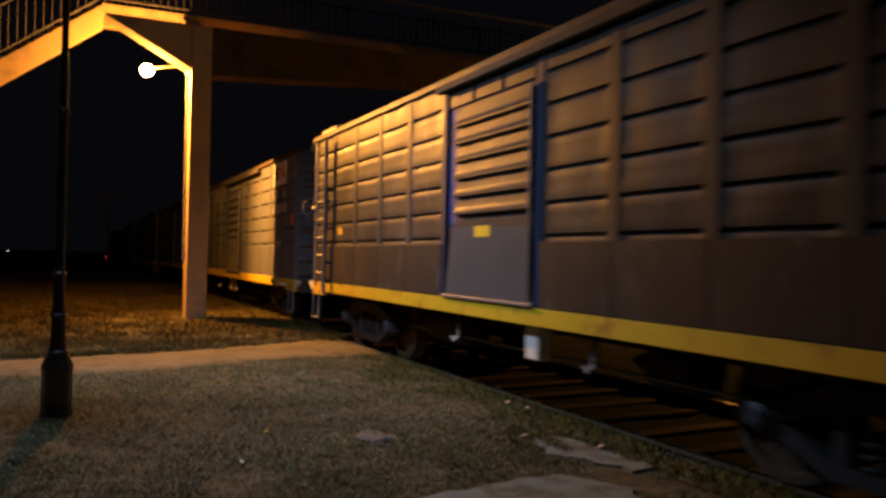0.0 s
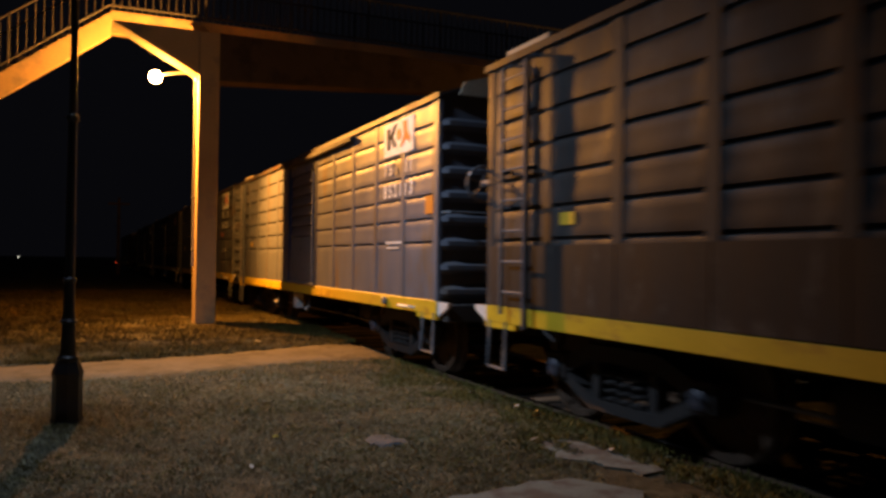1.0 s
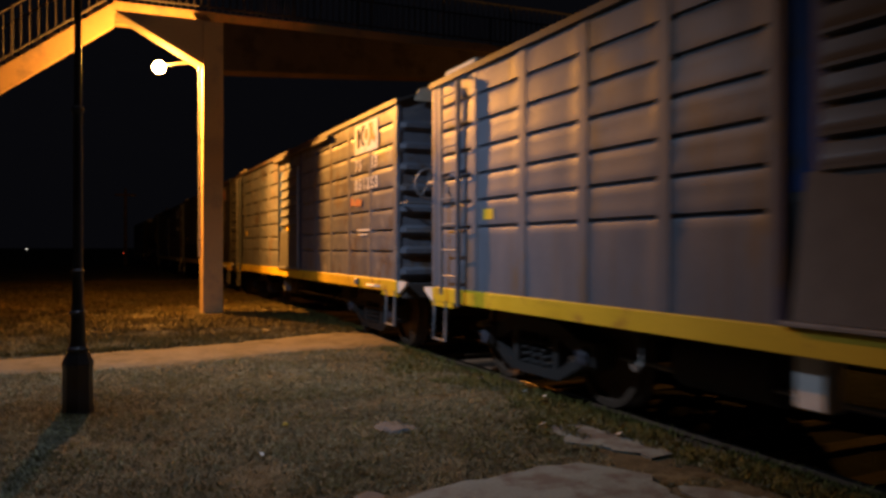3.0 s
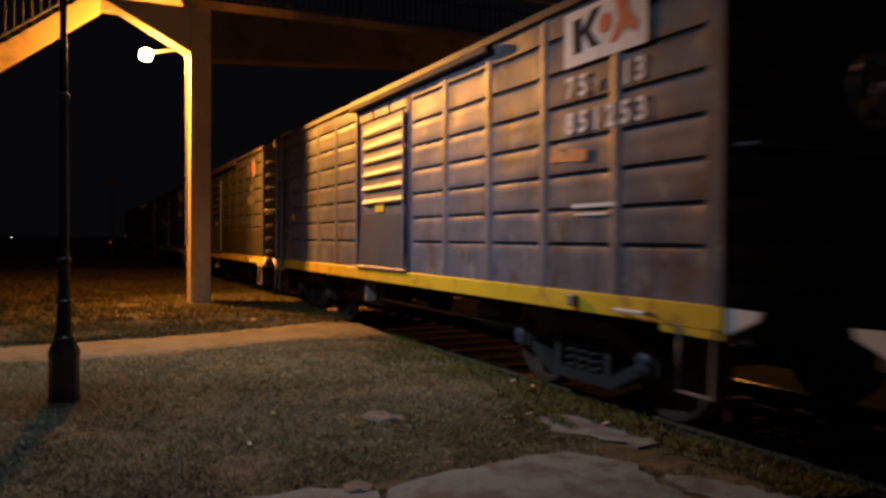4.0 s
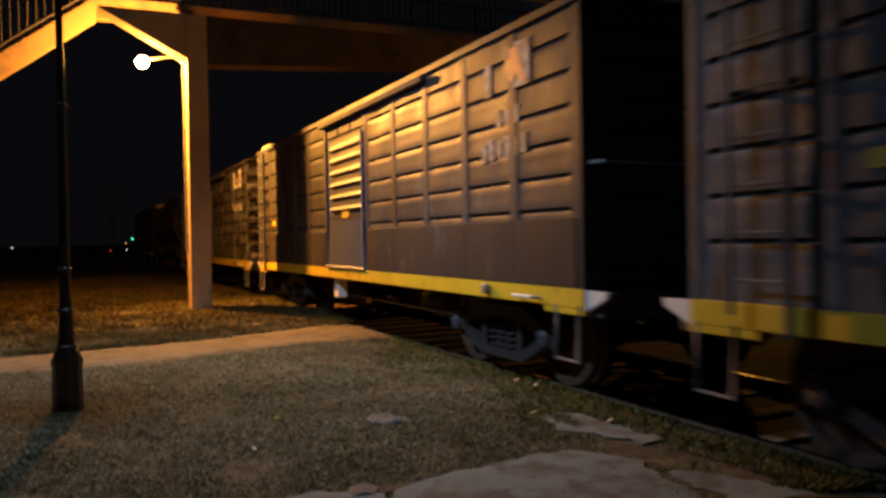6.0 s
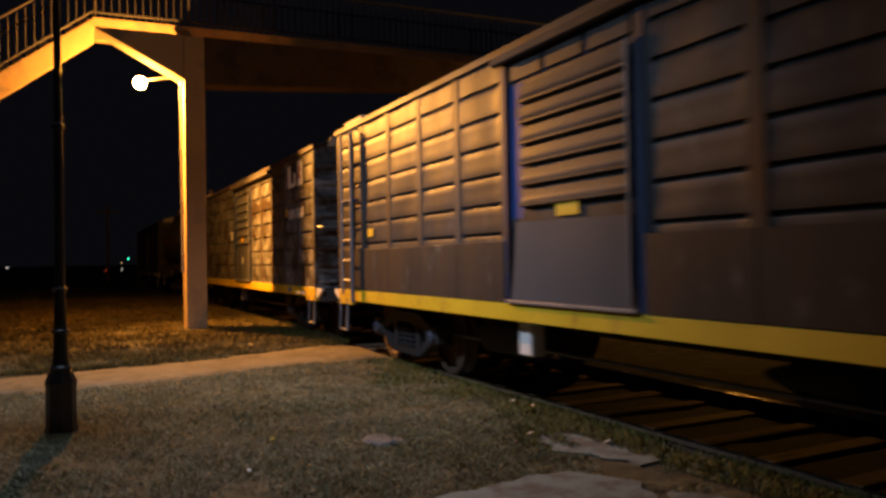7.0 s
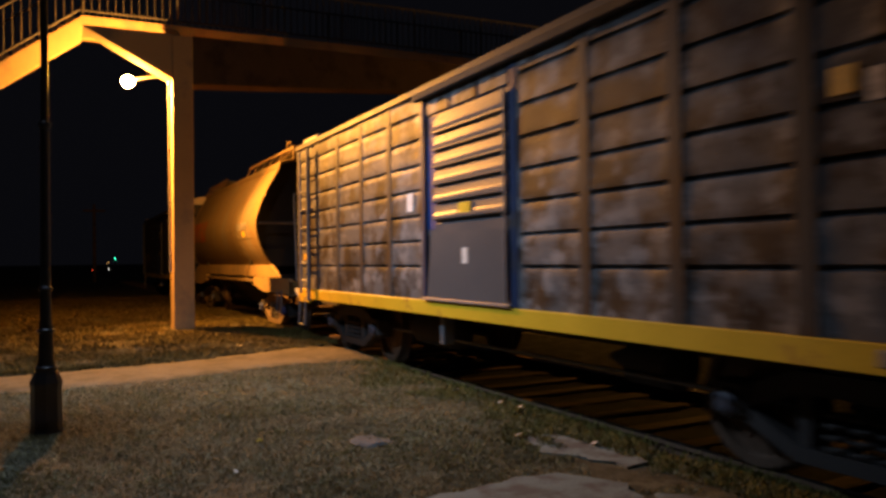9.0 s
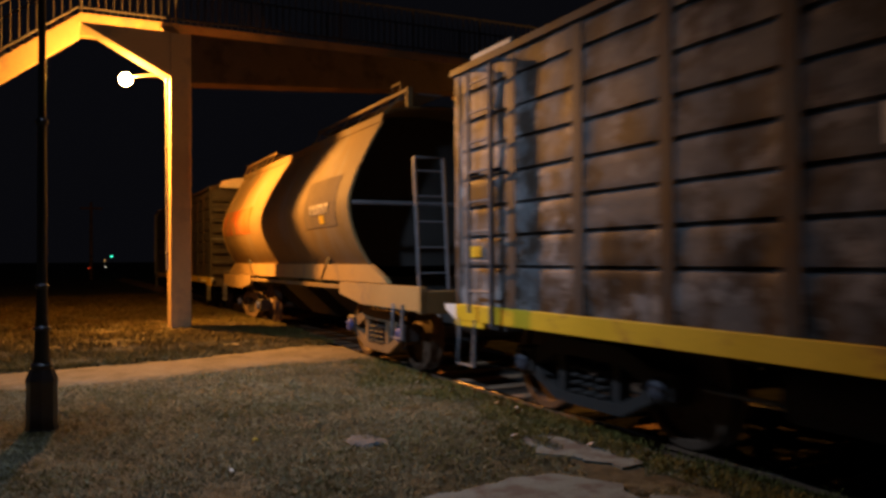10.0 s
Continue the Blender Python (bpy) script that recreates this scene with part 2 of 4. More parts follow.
def lathe(bm, profile, n=20, axis="z", centre=(0, 0, 0)):
    """A turned body from (radius, height) pairs."""
    rings = []
    for r, h in profile:
        ring = []
        for k in range(n):
            a = 2 * math.pi * k / n
            p = (r * math.cos(a), r * math.sin(a), h)
            if axis == "x":
                p = (h, r * math.cos(a), r * math.sin(a))
            elif axis == "y":
                p = (r * math.sin(a), h, r * math.cos(a))
            ring.append(bm.verts.new(Vector(p) + Vector(centre)))
        rings.append(ring)
    for a, b in zip(rings, rings[1:]):
        for k in range(n):
            bm.faces.new((a[k], a[(k + 1) % n], b[(k + 1) % n], b[k]))
    bm.faces.new(rings[0][::-1])
    bm.faces.new(rings[-1])
    return bm


def prism(bm, outline, axis, a, b):
    """A flat outline pushed along an axis from a to b."""
    def at(p, h):
        return {"x": (h, p[0], p[1]), "y": (p[0], h, p[1]), "z": (p[0], p[1], h)}[axis]
    low, high = [bm.verts.new(at(p, a)) for p in outline], [bm.verts.new(at(p, b)) for p in outline]
    bm.faces.new(low[::-1])
    bm.faces.new(high)
    for i in range(len(outline)):
        j = (i + 1) % len(outline)
        bm.faces.new((low[i], low[j], high[j], high[i]))
    return bm


def mesh_of(name, bm, mat, smooth=True):
    bmesh.ops.recalc_face_normals(bm, faces=bm.faces)
    if smooth:
        for f in bm.faces:
            f.smooth = True
        for e in bm.edges:
            e.smooth = len(e.link_faces) == 2 and e.calc_face_angle(0) < 0.6
    mesh = bpy.data.meshes.new(name)
    bm.to_mesh(mesh)
    bm.free()
    mesh.materials.append(mat)
    return mesh


def part(name, bm, mat, parent=None, label="", at=None):
    """One mesh object, under a thing or a part if given; bm may be a ready mesh."""
    mesh = bm if isinstance(bm, bpy.types.Mesh) else mesh_of(name, bm, mat)
    ob = new(name, mesh)
    if parent:
        ob.parent = parent
    if at is not None:
        ob.matrix_basis = at
    if label:
        tagged(ob, label)
    return ob


def thing(name, m, label, category, group="", kind=""):
    ob = new(name)
    ob.matrix_basis = m
    return tagged(ob, label, category, group, kind)


def B():
    return bmesh.new()


# ---------- ground ----------
def ground():
    bm = B()
    xs = [-900, -300, -120, -60, -30, -16, -9] + [-6 + 0.33 * i for i in range(30)] + [3.93, 4.02, 4.4, 5.5, 5.95, 6.05, 6.6, 8, 10, 13, 18, 30, 60, 120, 300, 900]
    ys = [-900, -300, -90, -30, -10, -3] + [0.35 * i for i in range(80)] + [30, 36, 45, 60, 90, 150, 300, 900, 2000]

    def height(x, y):
        if 3.98 < x < 6.0:
            return -0.03
        return level(y) - (0.0 if x < 3.9 else 0.03) + (0.02 * noise.noise(Vector((x * 0.6, y * 0.6, 1))) if 0 < y < 28 and x < 3.7 else 0.0)
    grid = [[bm.verts.new((x, y, height(x, y))) for y in ys] for x in xs]
    for a, b in zip(grid, grid[1:]):
        for k in range(len(ys) - 1):
            bm.faces.new((a[k], b[k], b[k + 1], a[k + 1]))
    tagged(part("ground", bm, EARTH), "bare earth with thin dry grass beside the track", "ground", kind="structure")


def path():
    """A trodden strip across the grass, with wavering edges, widening towards the rail."""
    bm, rnd, rows = B(), random.Random(3), []
    for i in range(72):
        x = -14 + 17.93 * i / 71
        low = 9.72 + 0.03 * x if x < 1.2 else 9.76 + 0.30 * (x - 1.2) if x < 2.9 else 10.27 - 0.25 * (x - 2.9)
        high = 10.95 + 0.17 * x if x < 1.4 else 11.19 + 0.46 * (x - 1.4) if x < 3.3 else 12.06 - 0.6 * (x - 3.3)
        low += rnd.uniform(-0.07, 0.07) + 0.08 * noise.noise(Vector((x * 2, 0, 5)))
        high += rnd.uniform(-0.08, 0.08) + 0.1 * noise.noise(Vector((x * 2, 3, 5)))
        row = []
        for k in range(9):
            y = low + (high - low) * k / 8
            row.append(bm.verts.new((x, y, level(y) + (0.021 if 0 < k < 8 else -0.03) + 0.018 * noise.noise(Vector((x * 0.6, y * 0.6, 1))))))
        rows.append(row)
    for a, b in zip(rows, rows[1:]):
        for k in range(8):
            bm.faces.new((a[k], b[k], b[k + 1], a[k + 1]))
    tagged(part("path", bm, PATHWAY), "pale trodden earth path leading to the track", "path", kind="structure")


def sheet(name, outline, top, mat, label, category, seed, step=0.22, rough=0.05):
    """A thin slab with a ragged outline."""
    rnd, pts = random.Random(seed), []
    for (x0, y0), (x1, y1) in zip(outline, outline[1:] + outline[:1]):
        n = max(1, int(math.hypot(x1 - x0, y1 - y0) / step))
        for i in range(n):
            f = i / n
            pts.append((0.945 * (x0 + (x1 - x0) * f) + rnd.uniform(-rough, rough), 0.945 * (y0 + (y1 - y0) * f) + rnd.uniform(-rough, rough)))
    bm = prism(B(), pts, "z", 0.0, 0.08 + top)
    return tagged(part(name, bm, mat), label, category, kind="structure")


def blades(name, mat, count, spots, height, label, seed, keep, flat=1.0, bald=-0.12):
    """Thin blades of grass, one triangle each, over a rectangle, where keep(x, y) holds."""
    rng = np.random.default_rng(seed)
    x0, x1, y0, y1 = spots
    n = count * 2
    y = y0 + (y1 - y0) * rng.random(n) ** 1.6
    x = x0 + (x1 - x0) * rng.random(n)
    clump = np.array([noise.noise(Vector((a * 1.7, b * 1.7, seed))) for a, b in zip(x, y)])
    ok = np.array([keep(a, b) for a, b in zip(x, y)]) & (clump > bald + rng.normal(0, 0.22, n))
    x, y = x[ok][:count], y[ok][:count]
    n = len(x)
    h = height * (0.35 + rng.random(n))
    a, lean = rng.random(n) * 2 * np.pi, rng.normal(0, flat, (n, 2))
    w = 0.003 + 0.004 * rng.random(n) + 0.0004 * y
    base = np.array([level(b) + (0.02 * noise.noise(Vector((a0 * 0.6, b * 0.6, 1))) if a0 < 3.7 else 0) for a0, b in zip(x, y)])
    v = np.zeros((n, 3, 3))
    v[:, 0] = np.stack([x - w * np.cos(a), y - w * np.sin(a), base - 0.012], 1)
    v[:, 1] = np.stack([x + w * np.cos(a), y + w * np.sin(a), base - 0.012], 1)
    v[:, 2] = np.stack([x + h * lean[:, 0], y + h * lean[:, 1], base + h], 1)
    mesh = bpy.data.meshes.new(name)
    mesh.from_pydata(v.reshape(-1, 3).tolist(), [], np.arange(3 * n).reshape(-1, 3).tolist())
    mesh.materials.append(mat)
    tagged(new(name, mesh), label, "grass", kind="stuff")


def on_path(x, y):
    y += 0.16 * noise.noise(Vector((x * 5, y * 5, 2)))
    return 9.78 + 0.2 * max(x, 0) < y < 10.95 + (0.17 * x if x < 1.4 else 0.24 + 0.4 * (x - 1.4))


def on_slab(x, y):
    x, y = x / 0.945, y / 0.945
    if noise.noise(Vector((x * 5, y * 5, 7))) > 0.22:
        return False
    return (y < 4.5 and 0.7 < x < 3.4) or (3.3 < x < 3.75 and y < 5.6 and y < 4.5 + 6 * (x - 3.3) + 0.6)


ground()
path()
sheet("pavement", [(0.5, 2.6), (0.72, 4.46), (1.22, 4.52), (1.6, 4.33)], 0.007, SLAB, "cracked grey concrete paving slab in the grass", "paving", 4, 0.12, 0.03)
sheet("pavement", [(1.64, 4.30), (2.12, 4.5), (3.02, 4.62), (3.3, 4.24), (3.12, 3.5), (3.0, 2.4), (0.62, 2.3)], 0.01, SLAB, "broken grey concrete paving slab in the grass", "paving", 5, 0.12, 0.04)
sheet("pavement", [(3.63, 5.85), (3.45, 5.55), (3.3, 5.12), (3.5, 4.75), (3.62, 4.52), (3.78, 4.55), (3.8, 5.2)], 0.005, SLAB, "narrow broken concrete paving strip beside the track", "paving", 6, 0.09, 0.05)
sheet("pavement", [(3.34, 3.95), (3.6, 3.68), (3.72, 3.2), (3.72, 2.3), (3.14, 2.3), (3.26, 3.5)], 0.005, SLAB, "dirty broken concrete paving strip beside the track", "paving", 7, 0.09, 0.06)
bare = lambda x, y: not on_path(x, y) and not on_slab(x, y)
blades("dry_grass", DRY, 190000, (-2.6, 3.9, 3.0, 13.0), 0.017, "short dry straw-coloured grass on bare earth", 11, bare, 1.5, -0.42)
blades("straw_litter", DRY, 7000, (-2.6, 3.7, 3.0, 12.0), 0.022, "long pale dead grass stalks lying on the ground", 16, bare, 2.6, -0.1)
blades("low_weeds", GREEN, 60000, (-2.6, 3.9, 3.0, 13.0), 0.019, "thin low green weeds in dry grass", 15, lambda x, y: bare(x, y) and noise.noise(Vector((x * 0.9, y * 0.9, 3))) + 0.5 * noise.noise(Vector((x * 11, y * 11, 3))) > -0.02 - 0.08 * x, 1.4)
blades("verge_grass", GREEN, 30000, (2.9, 4.03, 3.0, 22), 0.036, "low green grass along the rail", 12, lambda x, y: bare(x, y) and x > 3.3 + 0.25 * math.sin(y * 2.1) + 0.55 * noise.noise(Vector((x * 9, y * 9, 4))))
blades("lawn_grass", LAWN, 130000, (-9, 3.95, 11.0, 32), 0.055, "patchy green grass under the footbridge", 13, bare)
blades("straw_grass", STRAW, 30000, (-7, 3.95, 11.0, 24), 0.04, "patchy dry grass under the footbridge", 14, bare)


# ---------- track ----------
def track():
    for k, x in enumerate((TRACK - GAUGE / 2, TRACK + GAUGE / 2)):
        rail = thing("rail", pose(x, 0, 0), "worn steel rail with a bright running surface", "rail", "rails of the track", "structure")
        bm = B()
        prism(bm, [(-0.065, -0.05), (0.065, -0.05), (0.065, -0.035), (0.012, -0.02), (0.01, 0.055), (0.033, 0.065), (0.033, 0.092), (-0.033, 0.092), (-0.033, 0.065), (-0.01, 0.055), (-0.012, -0.02), (-0.065, -0.035)], "y", -20, 140)
        part("rail_body", bm, RUST, rail)
        part("running_surface", box(B(), -0.027, 0.027, -20, 140, 0.092, RAIL_TOP, 0.003), STEEL, rail, "polished bright rail head")
    bed = thing("track", pose(TRACK, 0, 0), "old railway track on weathered timber sleepers", "track", kind="structure")
    grid, bm = [], B()
    for i in range(11):
        x = -1.0 + 0.2 * i
        grid.append([bm.verts.new((x, -12 + 0.4 * k, -0.018 + 0.022 * noise.noise(Vector((x * 4, k * 1.3, 6))))) for k in range(180)])
    for a, b in zip(grid, grid[1:]):
        for k in range(179):
            bm.faces.new((a[k], b[k], b[k + 1], a[k + 1]))
    part("track_bed", bm, BED_DARK, bed, "dark dirt between the sleepers")
    rnd = random.Random(8)
    meshes = []
    for k in range(6):
        bm = box(B(), -1.32, 1.32, -0.10, 0.10, -0.12, 0.0, 0.012)
        for v in bm.verts:
            v.co += Vector((rnd.uniform(-0.04, 0.04), rnd.uniform(-0.012, 0.012), rnd.uniform(-0.006, 0.004)))
        meshes.append(mesh_of("sleeper", bm, TIMBER))
    for i in range(120):
        part("sleeper", meshes[i % 6], TIMBER, bed, at=pose(rnd.uniform(-0.03, 0.03), -4.775 + 0.64 * i, 0.008, 0, 0, 2.6 + rnd.uniform(-1.4, 1.4)))


track()


# ---------- footbridge ----------
def footbridge():
    br = thing("footbridge", pose(0, 0, 0), "concrete pedestrian footbridge painted pale yellow, with dark metal railings", "footbridge")
    depth = 1.2
    # two columns, the second on the far side of the track, with the girder along them
    for x in (1.96, 9.4):
        part("column", box(B(), x, x + 0.37, FRONT, FRONT + 0.5, -0.3, 5.76, 0.012), CONCRETE, br)
    part("bracket", prism(B(), [(0.44, 5.75), (1.955, 4.93), (1.955, 5.77), (0.44, 5.77)], "y", FRONT + 0.008, FRONT + 0.49), CONCRETE, br)
    # Same beam as the bracket, darkened in colour for the shade past the column.
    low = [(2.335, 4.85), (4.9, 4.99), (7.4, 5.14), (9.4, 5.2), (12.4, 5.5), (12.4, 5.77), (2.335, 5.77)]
    part("girder", prism(B(), low, "y", FRONT + 0.012, FRONT + 0.49), GIRDER_SHADE, br, "brown concrete girder, coloured dark for the shade beyond the column")
    # Unseen walls at the columns, added to keep lamplight off the fascia beyond.
    for x in (2.0, 9.45):
        part("cross_beam", prism(B(), [(FRONT + 0.49, 4.95), (EDGE + 1.2, 5.7), (EDGE + 1.2, 6.32), (EDGE - 0.004, 6.32), (EDGE - 0.004, 6.42), (FRONT + 0.49, 5.77)], "x", x, x + 0.3), CONCRETE, br)
    # Unseen supports, added to fill the gap between girder and deck.
    for x in (4.5, 7.0):
        part("cross_beam", prism(B(), [(FRONT + 0.49, 5.5), (EDGE + 1.2, 6.0), (EDGE + 1.2, 6.32), (EDGE + 0.13, 6.32), (FRONT + 0.49, 5.77)], "x", x, x + 0.3), CONCRETE, br)
    # deck slab with its kerb bands
    part("deck", box(B(), 0.45, 12.5, EDGE + 0.06, EDGE + depth, 6.325, 6.44, 0.01), CONCRETE, br)
    part("fascia", box(B(), 0.44, 12.5, EDGE, EDGE + 0.12, 6.29, DECK, 0.01), CONCRETE, br)
    part("fascia", box(B(), 0.44, 12.5, EDGE + depth - 0.12, EDGE + depth, 6.29, DECK, 0.01), CONCRETE, br)
    # stair flight down to the ground
    slope, x_top = 0.748, 0.46
    run = DECK / slope
    flight = [(x_top, DECK - 0.05), (x_top, 6.33), (x_top - 6.33 / slope, 0.0), (x_top - (DECK - 0.05) / slope, 0.0)]
    part("stair_slab", prism(B(), flight, "y", EDGE + 0.12, EDGE + depth - 0.12), CONCRETE, br)
    for y, under in ((EDGE, 5.985), (EDGE + depth - 0.12, 6.334)):
        part("stringer", prism(B(), [(x_top, DECK - 0.03), (x_top, under), (x_top - under / slope, 0.0), (x_top - run, 0.0)], "y", y, y + 0.12), CONCRETE, br)
    step = box(B(), -0.28, 0, EDGE + 0.12, EDGE + depth - 0.12, -0.12, 0.0, 0.006)
    step = mesh_of("step", step, STAIR)
    for i in range(1, 35):
        z = DECK + 0.16 - 0.18 * i
        part("step", step, STAIR, br, at=pose(x_top - (i - 1) * 0.18 / slope, 0, z))
    # railings: posts, balusters and two rails on each side
    bal = mesh_of("baluster", tube(B(), [(0, 0, 0), (0, 0, 0.95)], 0.011, 6), RAILING)
    post = mesh_of("railing_post", box(B(), -0.022, 0.022, -0.022, 0.022, 0, 1.04, 0.004), RAILING)
    for y in (EDGE + 0.06, EDGE + depth - 0.06):
        for z in (DECK + 1.03, DECK + 0.11):
            part("handrail", box(B(), 0.42, 12.4, y - 0.02, y + 0.02, z - 0.018, z + 0.018, 0.004), RAILING, br)
            part("handrail", tube(B(), [(0.42, y, z), (0.42 - 7.4, y, z - 7.4 * slope)], 0.022), RAILING, br)
        for i in range(78):
            x = 0.5 + 0.153 * i
            part("railing_post" if i % 12 == 0 else "baluster", post if i % 12 == 0 else bal, RAILING, br, at=pose(x, y, DECK if i % 12 == 0 else DECK + 0.08))
        for i in range(34):
            x = 0.3 - 0.153 * i
            part("railing_post" if i % 12 == 11 else "baluster", post if i % 12 == 11 else bal, RAILING, br, at=pose(x, y, DECK + 0.04 - (x_top - x) * slope))
    return br


footbridge()


def bridge_lamp():
    x, y, z = LAMP
    lamp = thing("wall_lamp", pose(x, y, z), "lit sodium globe lamp on a bracket arm on the bridge column", "lamp")
    globe = part("globe", lathe(B(), [(0.118 * math.sin(a), -0.118 * math.cos(a)) for a in [math.pi * (i + 0.3) / 12.6 for i in range(13)]], 20), SODIUM, lamp, "glowing orange glass globe")
    globe.visible_shadow = False
    part("cap", lathe(B(), [(0.012, 0.133), (0.03, 0.128), (0.045, 0.118), (0.045, 0.108)], 12), GREYMETAL, lamp)
    part("arm", tube(B(), [(0.066, -0.086, 0.03), (0.35, -0.46, 0.02), (0.69, -0.9, -0.02)], 0.022, 8), WHITE, lamp, "white painted bracket arm")
    part("bracket", box(B(), 0.645, 0.686, -0.97, -0.83, -0.2, 0.1, 0.008), GREYMETAL, lamp)
    pipe = thing("conduit", pose(1.94, FRONT + 0.36, 0), "white plastic cable conduit clipped to the column", "conduit")
    part("pipe", tube(B(), [(0, 0, 1.3), (0, 0, 4.85)], 0.022, 8), WHITE, pipe)
    for z in (1.6, 2.6, 3.6, 4.6):
        part("clip", box(B(), -0.03, 0.02, -0.045, 0.045, z, z + 0.03, 0.004), GREYMETAL, pipe)


bridge_lamp()


def scaled(profile):
    return [(0.945 * r, 0.945 * h) for r, h in profile]


def lamp_post():
    x, y, z = LANTERN
    post = thing("lamp_post", pose(x, y, 0.07), "dark cast-iron lamp post with an octagonal base, standing in the grass", "lamp post")
    bm = lathe(B(), scaled([(0.138, -0.05), (0.138, 0.03), (0.128, 0.05), (0.125, 0.40), (0.132, 0.43), (0.132, 0.455), (0.10, 0.53), (0.10, 0.545)]), 8)
    part("base", bm, IRON, post)
    shaft = [(0.085, 0.545), (0.092, 0.56), (0.092, 0.58), (0.072, 0.60), (0.064, 0.66), (0.058, 0.88), (0.074, 0.89), (0.076, 0.905), (0.058, 0.92),
             (0.050, 1.0), (0.045, 1.25), (0.058, 1.26), (0.060, 1.275), (0.042, 1.29), (0.036, 2.66), (0.038, 2.68), (0.052, 2.70), (0.052, 2.73), (0.032, 2.75), (0.028, 4.2), (0.045, 4.24), (0.03, 4.3)]
    part("shaft", lathe(B(), scaled(shaft), 16), IRON, post)
    part("collar", lathe(B(), scaled([(0.075, 4.28), (0.095, 4.31), (0.095, 4.34), (0.06, 4.36)]), 16), IRON, post)
    pane = part("glass", lathe(B(), scaled([(0.10, 4.37), (0.19, 4.80), (0.185, 4.82)]), 6), LANTERN_GLASS, post, "glowing cool white lantern glass")
    pane.visible_shadow = False
    part("cap", lathe(B(), scaled([(0.23, 4.82), (0.22, 4.85), (0.08, 5.0), (0.03, 5.02), (0.04, 5.06), (0.01, 5.12)]), 12), IRON, post)


def yard_lamp():
    x, y, z = YARD_LAMP
    lamp = thing("yard_lamp", pose(x, y, 0.05), "lit sodium lamp on a plain pole beyond the track", "lamp")
    part("pole", tube(B(), [(0, 0, -0.1), (0, 0, z - 0.15)], 0.05, 8), IRON, lamp)
    bulb = part("globe", lathe(B(), [(0.12 * math.sin(a), z - 0.05 - 0.12 * math.cos(a)) for a in [math.pi * (i + 0.3) / 8.6 for i in range(9)]], 14), YARD_GLOBE, lamp, "glowing orange glass globe")
    bulb.visible_shadow = False


yard_lamp()
lamp_post()


# ---------- rolling stock ----------
WHEEL_R = 0.45
TURNING = []          # (wheelset, its place on the bogie)
TRAIN = []            # (wagon, y at 0 s)


def cached(f):
    store = {}

    def get(*a):
        if a not in store:
            store[a] = f(*a)
        return store[a]
    return get


@cached
def wheelset_mesh():
    bm = B()
    lathe(bm, [(0.075, -1.08), (0.075, 1.08)], 12, "x")
    for s in (-1, 1):
        prof = [(0.10, 0.70), (0.12, 0.76), (0.36, 0.80), (0.38, 0.775), (WHEEL_R + 0.028, 0.785), (WHEEL_R + 0.028, 0.81), (WHEEL_R + 0.004, 0.835), (WHEEL_R - 0.006, 0.925), (0.385, 0.925), (0.37, 0.87), (0.14, 0.90), (0.11, 0.95)]
        lathe(bm, [(r, s * h) for r, h in prof], 28, "x")
        for k in range(6):
            a = k * math.pi / 3
            lathe(bm, [(0.035, s * 0.84), (0.035, s * 0.895)], 8, "x", (0, 0.25 * math.cos(a), 0.25 * math.sin(a)))
    return mesh_of("wheelset", bm, WHEEL)


@cached
def side_frame_mesh(mat_name):
    bm = B()
    # cast truck side: a bowed top chord, a bottom chord and columns at the springs
    top = [(-1.02, 0.58), (-0.80, 0.66), (-0.42, 0.80), (0.42, 0.80), (0.80, 0.66), (1.02, 0.58)]
    chord = top + [(1.02, 0.44), (0.84, 0.50), (0.40, 0.67), (-0.40, 0.67), (-0.84, 0.50), (-1.02, 0.44)]
    prism(bm, chord, "x", -0.07, 0.07)
    prism(bm, [(-0.86, 0.47), (-0.76, 0.53), (-0.40, 0.36), (0.40, 0.36), (0.76, 0.53), (0.86, 0.47), (0.43, 0.27), (-0.43, 0.27)], "x", -0.07, 0.07)
    for y in (-0.36, 0.36):
        box(bm, -0.06, 0.06, y - 0.05, y + 0.05, 0.33, 0.68, 0.01)
    return mesh_of("side_frame", bm, bpy.data.materials[mat_name])


@cached
def spring_mesh():
    bm = B()
    for y in (-0.17, 0.0, 0.17):
        pts = [(0.075 * math.cos(a), y + 0.075 * math.sin(a), 0.35 + 0.26 * a / (8 * math.pi)) for a in [math.pi / 4 * i for i in range(33)]]
        tube(bm, pts, 0.016, 5)
    return mesh_of("spring_pack", bm, BOGIE)


@cached
def box_mesh():
    bm = lathe(B(), [(0.13, -0.13), (0.13, 0.05), (0.115, 0.08)], 12, "x")
    box(bm, -0.10, 0.10, -0.14, 0.14, -0.09, 0.13, 0.015)
    return mesh_of("axle_box", bm, BOGIE)


@cached
def cap_mesh(mat_name):
    bm = lathe(B(), [(0.085, -0.03), (0.085, 0.02), (0.06, 0.035)], 12, "x")
    for k in range(3):
        a = 0.4 + k * 2 * math.pi / 3
        lathe(bm, [(0.016, 0.025), (0.016, 0.05)], 6, "x", (0, 0.048 * math.cos(a), 0.048 * math.sin(a)))
    return mesh_of("axle_cap", bm, bpy.data.materials[mat_name])


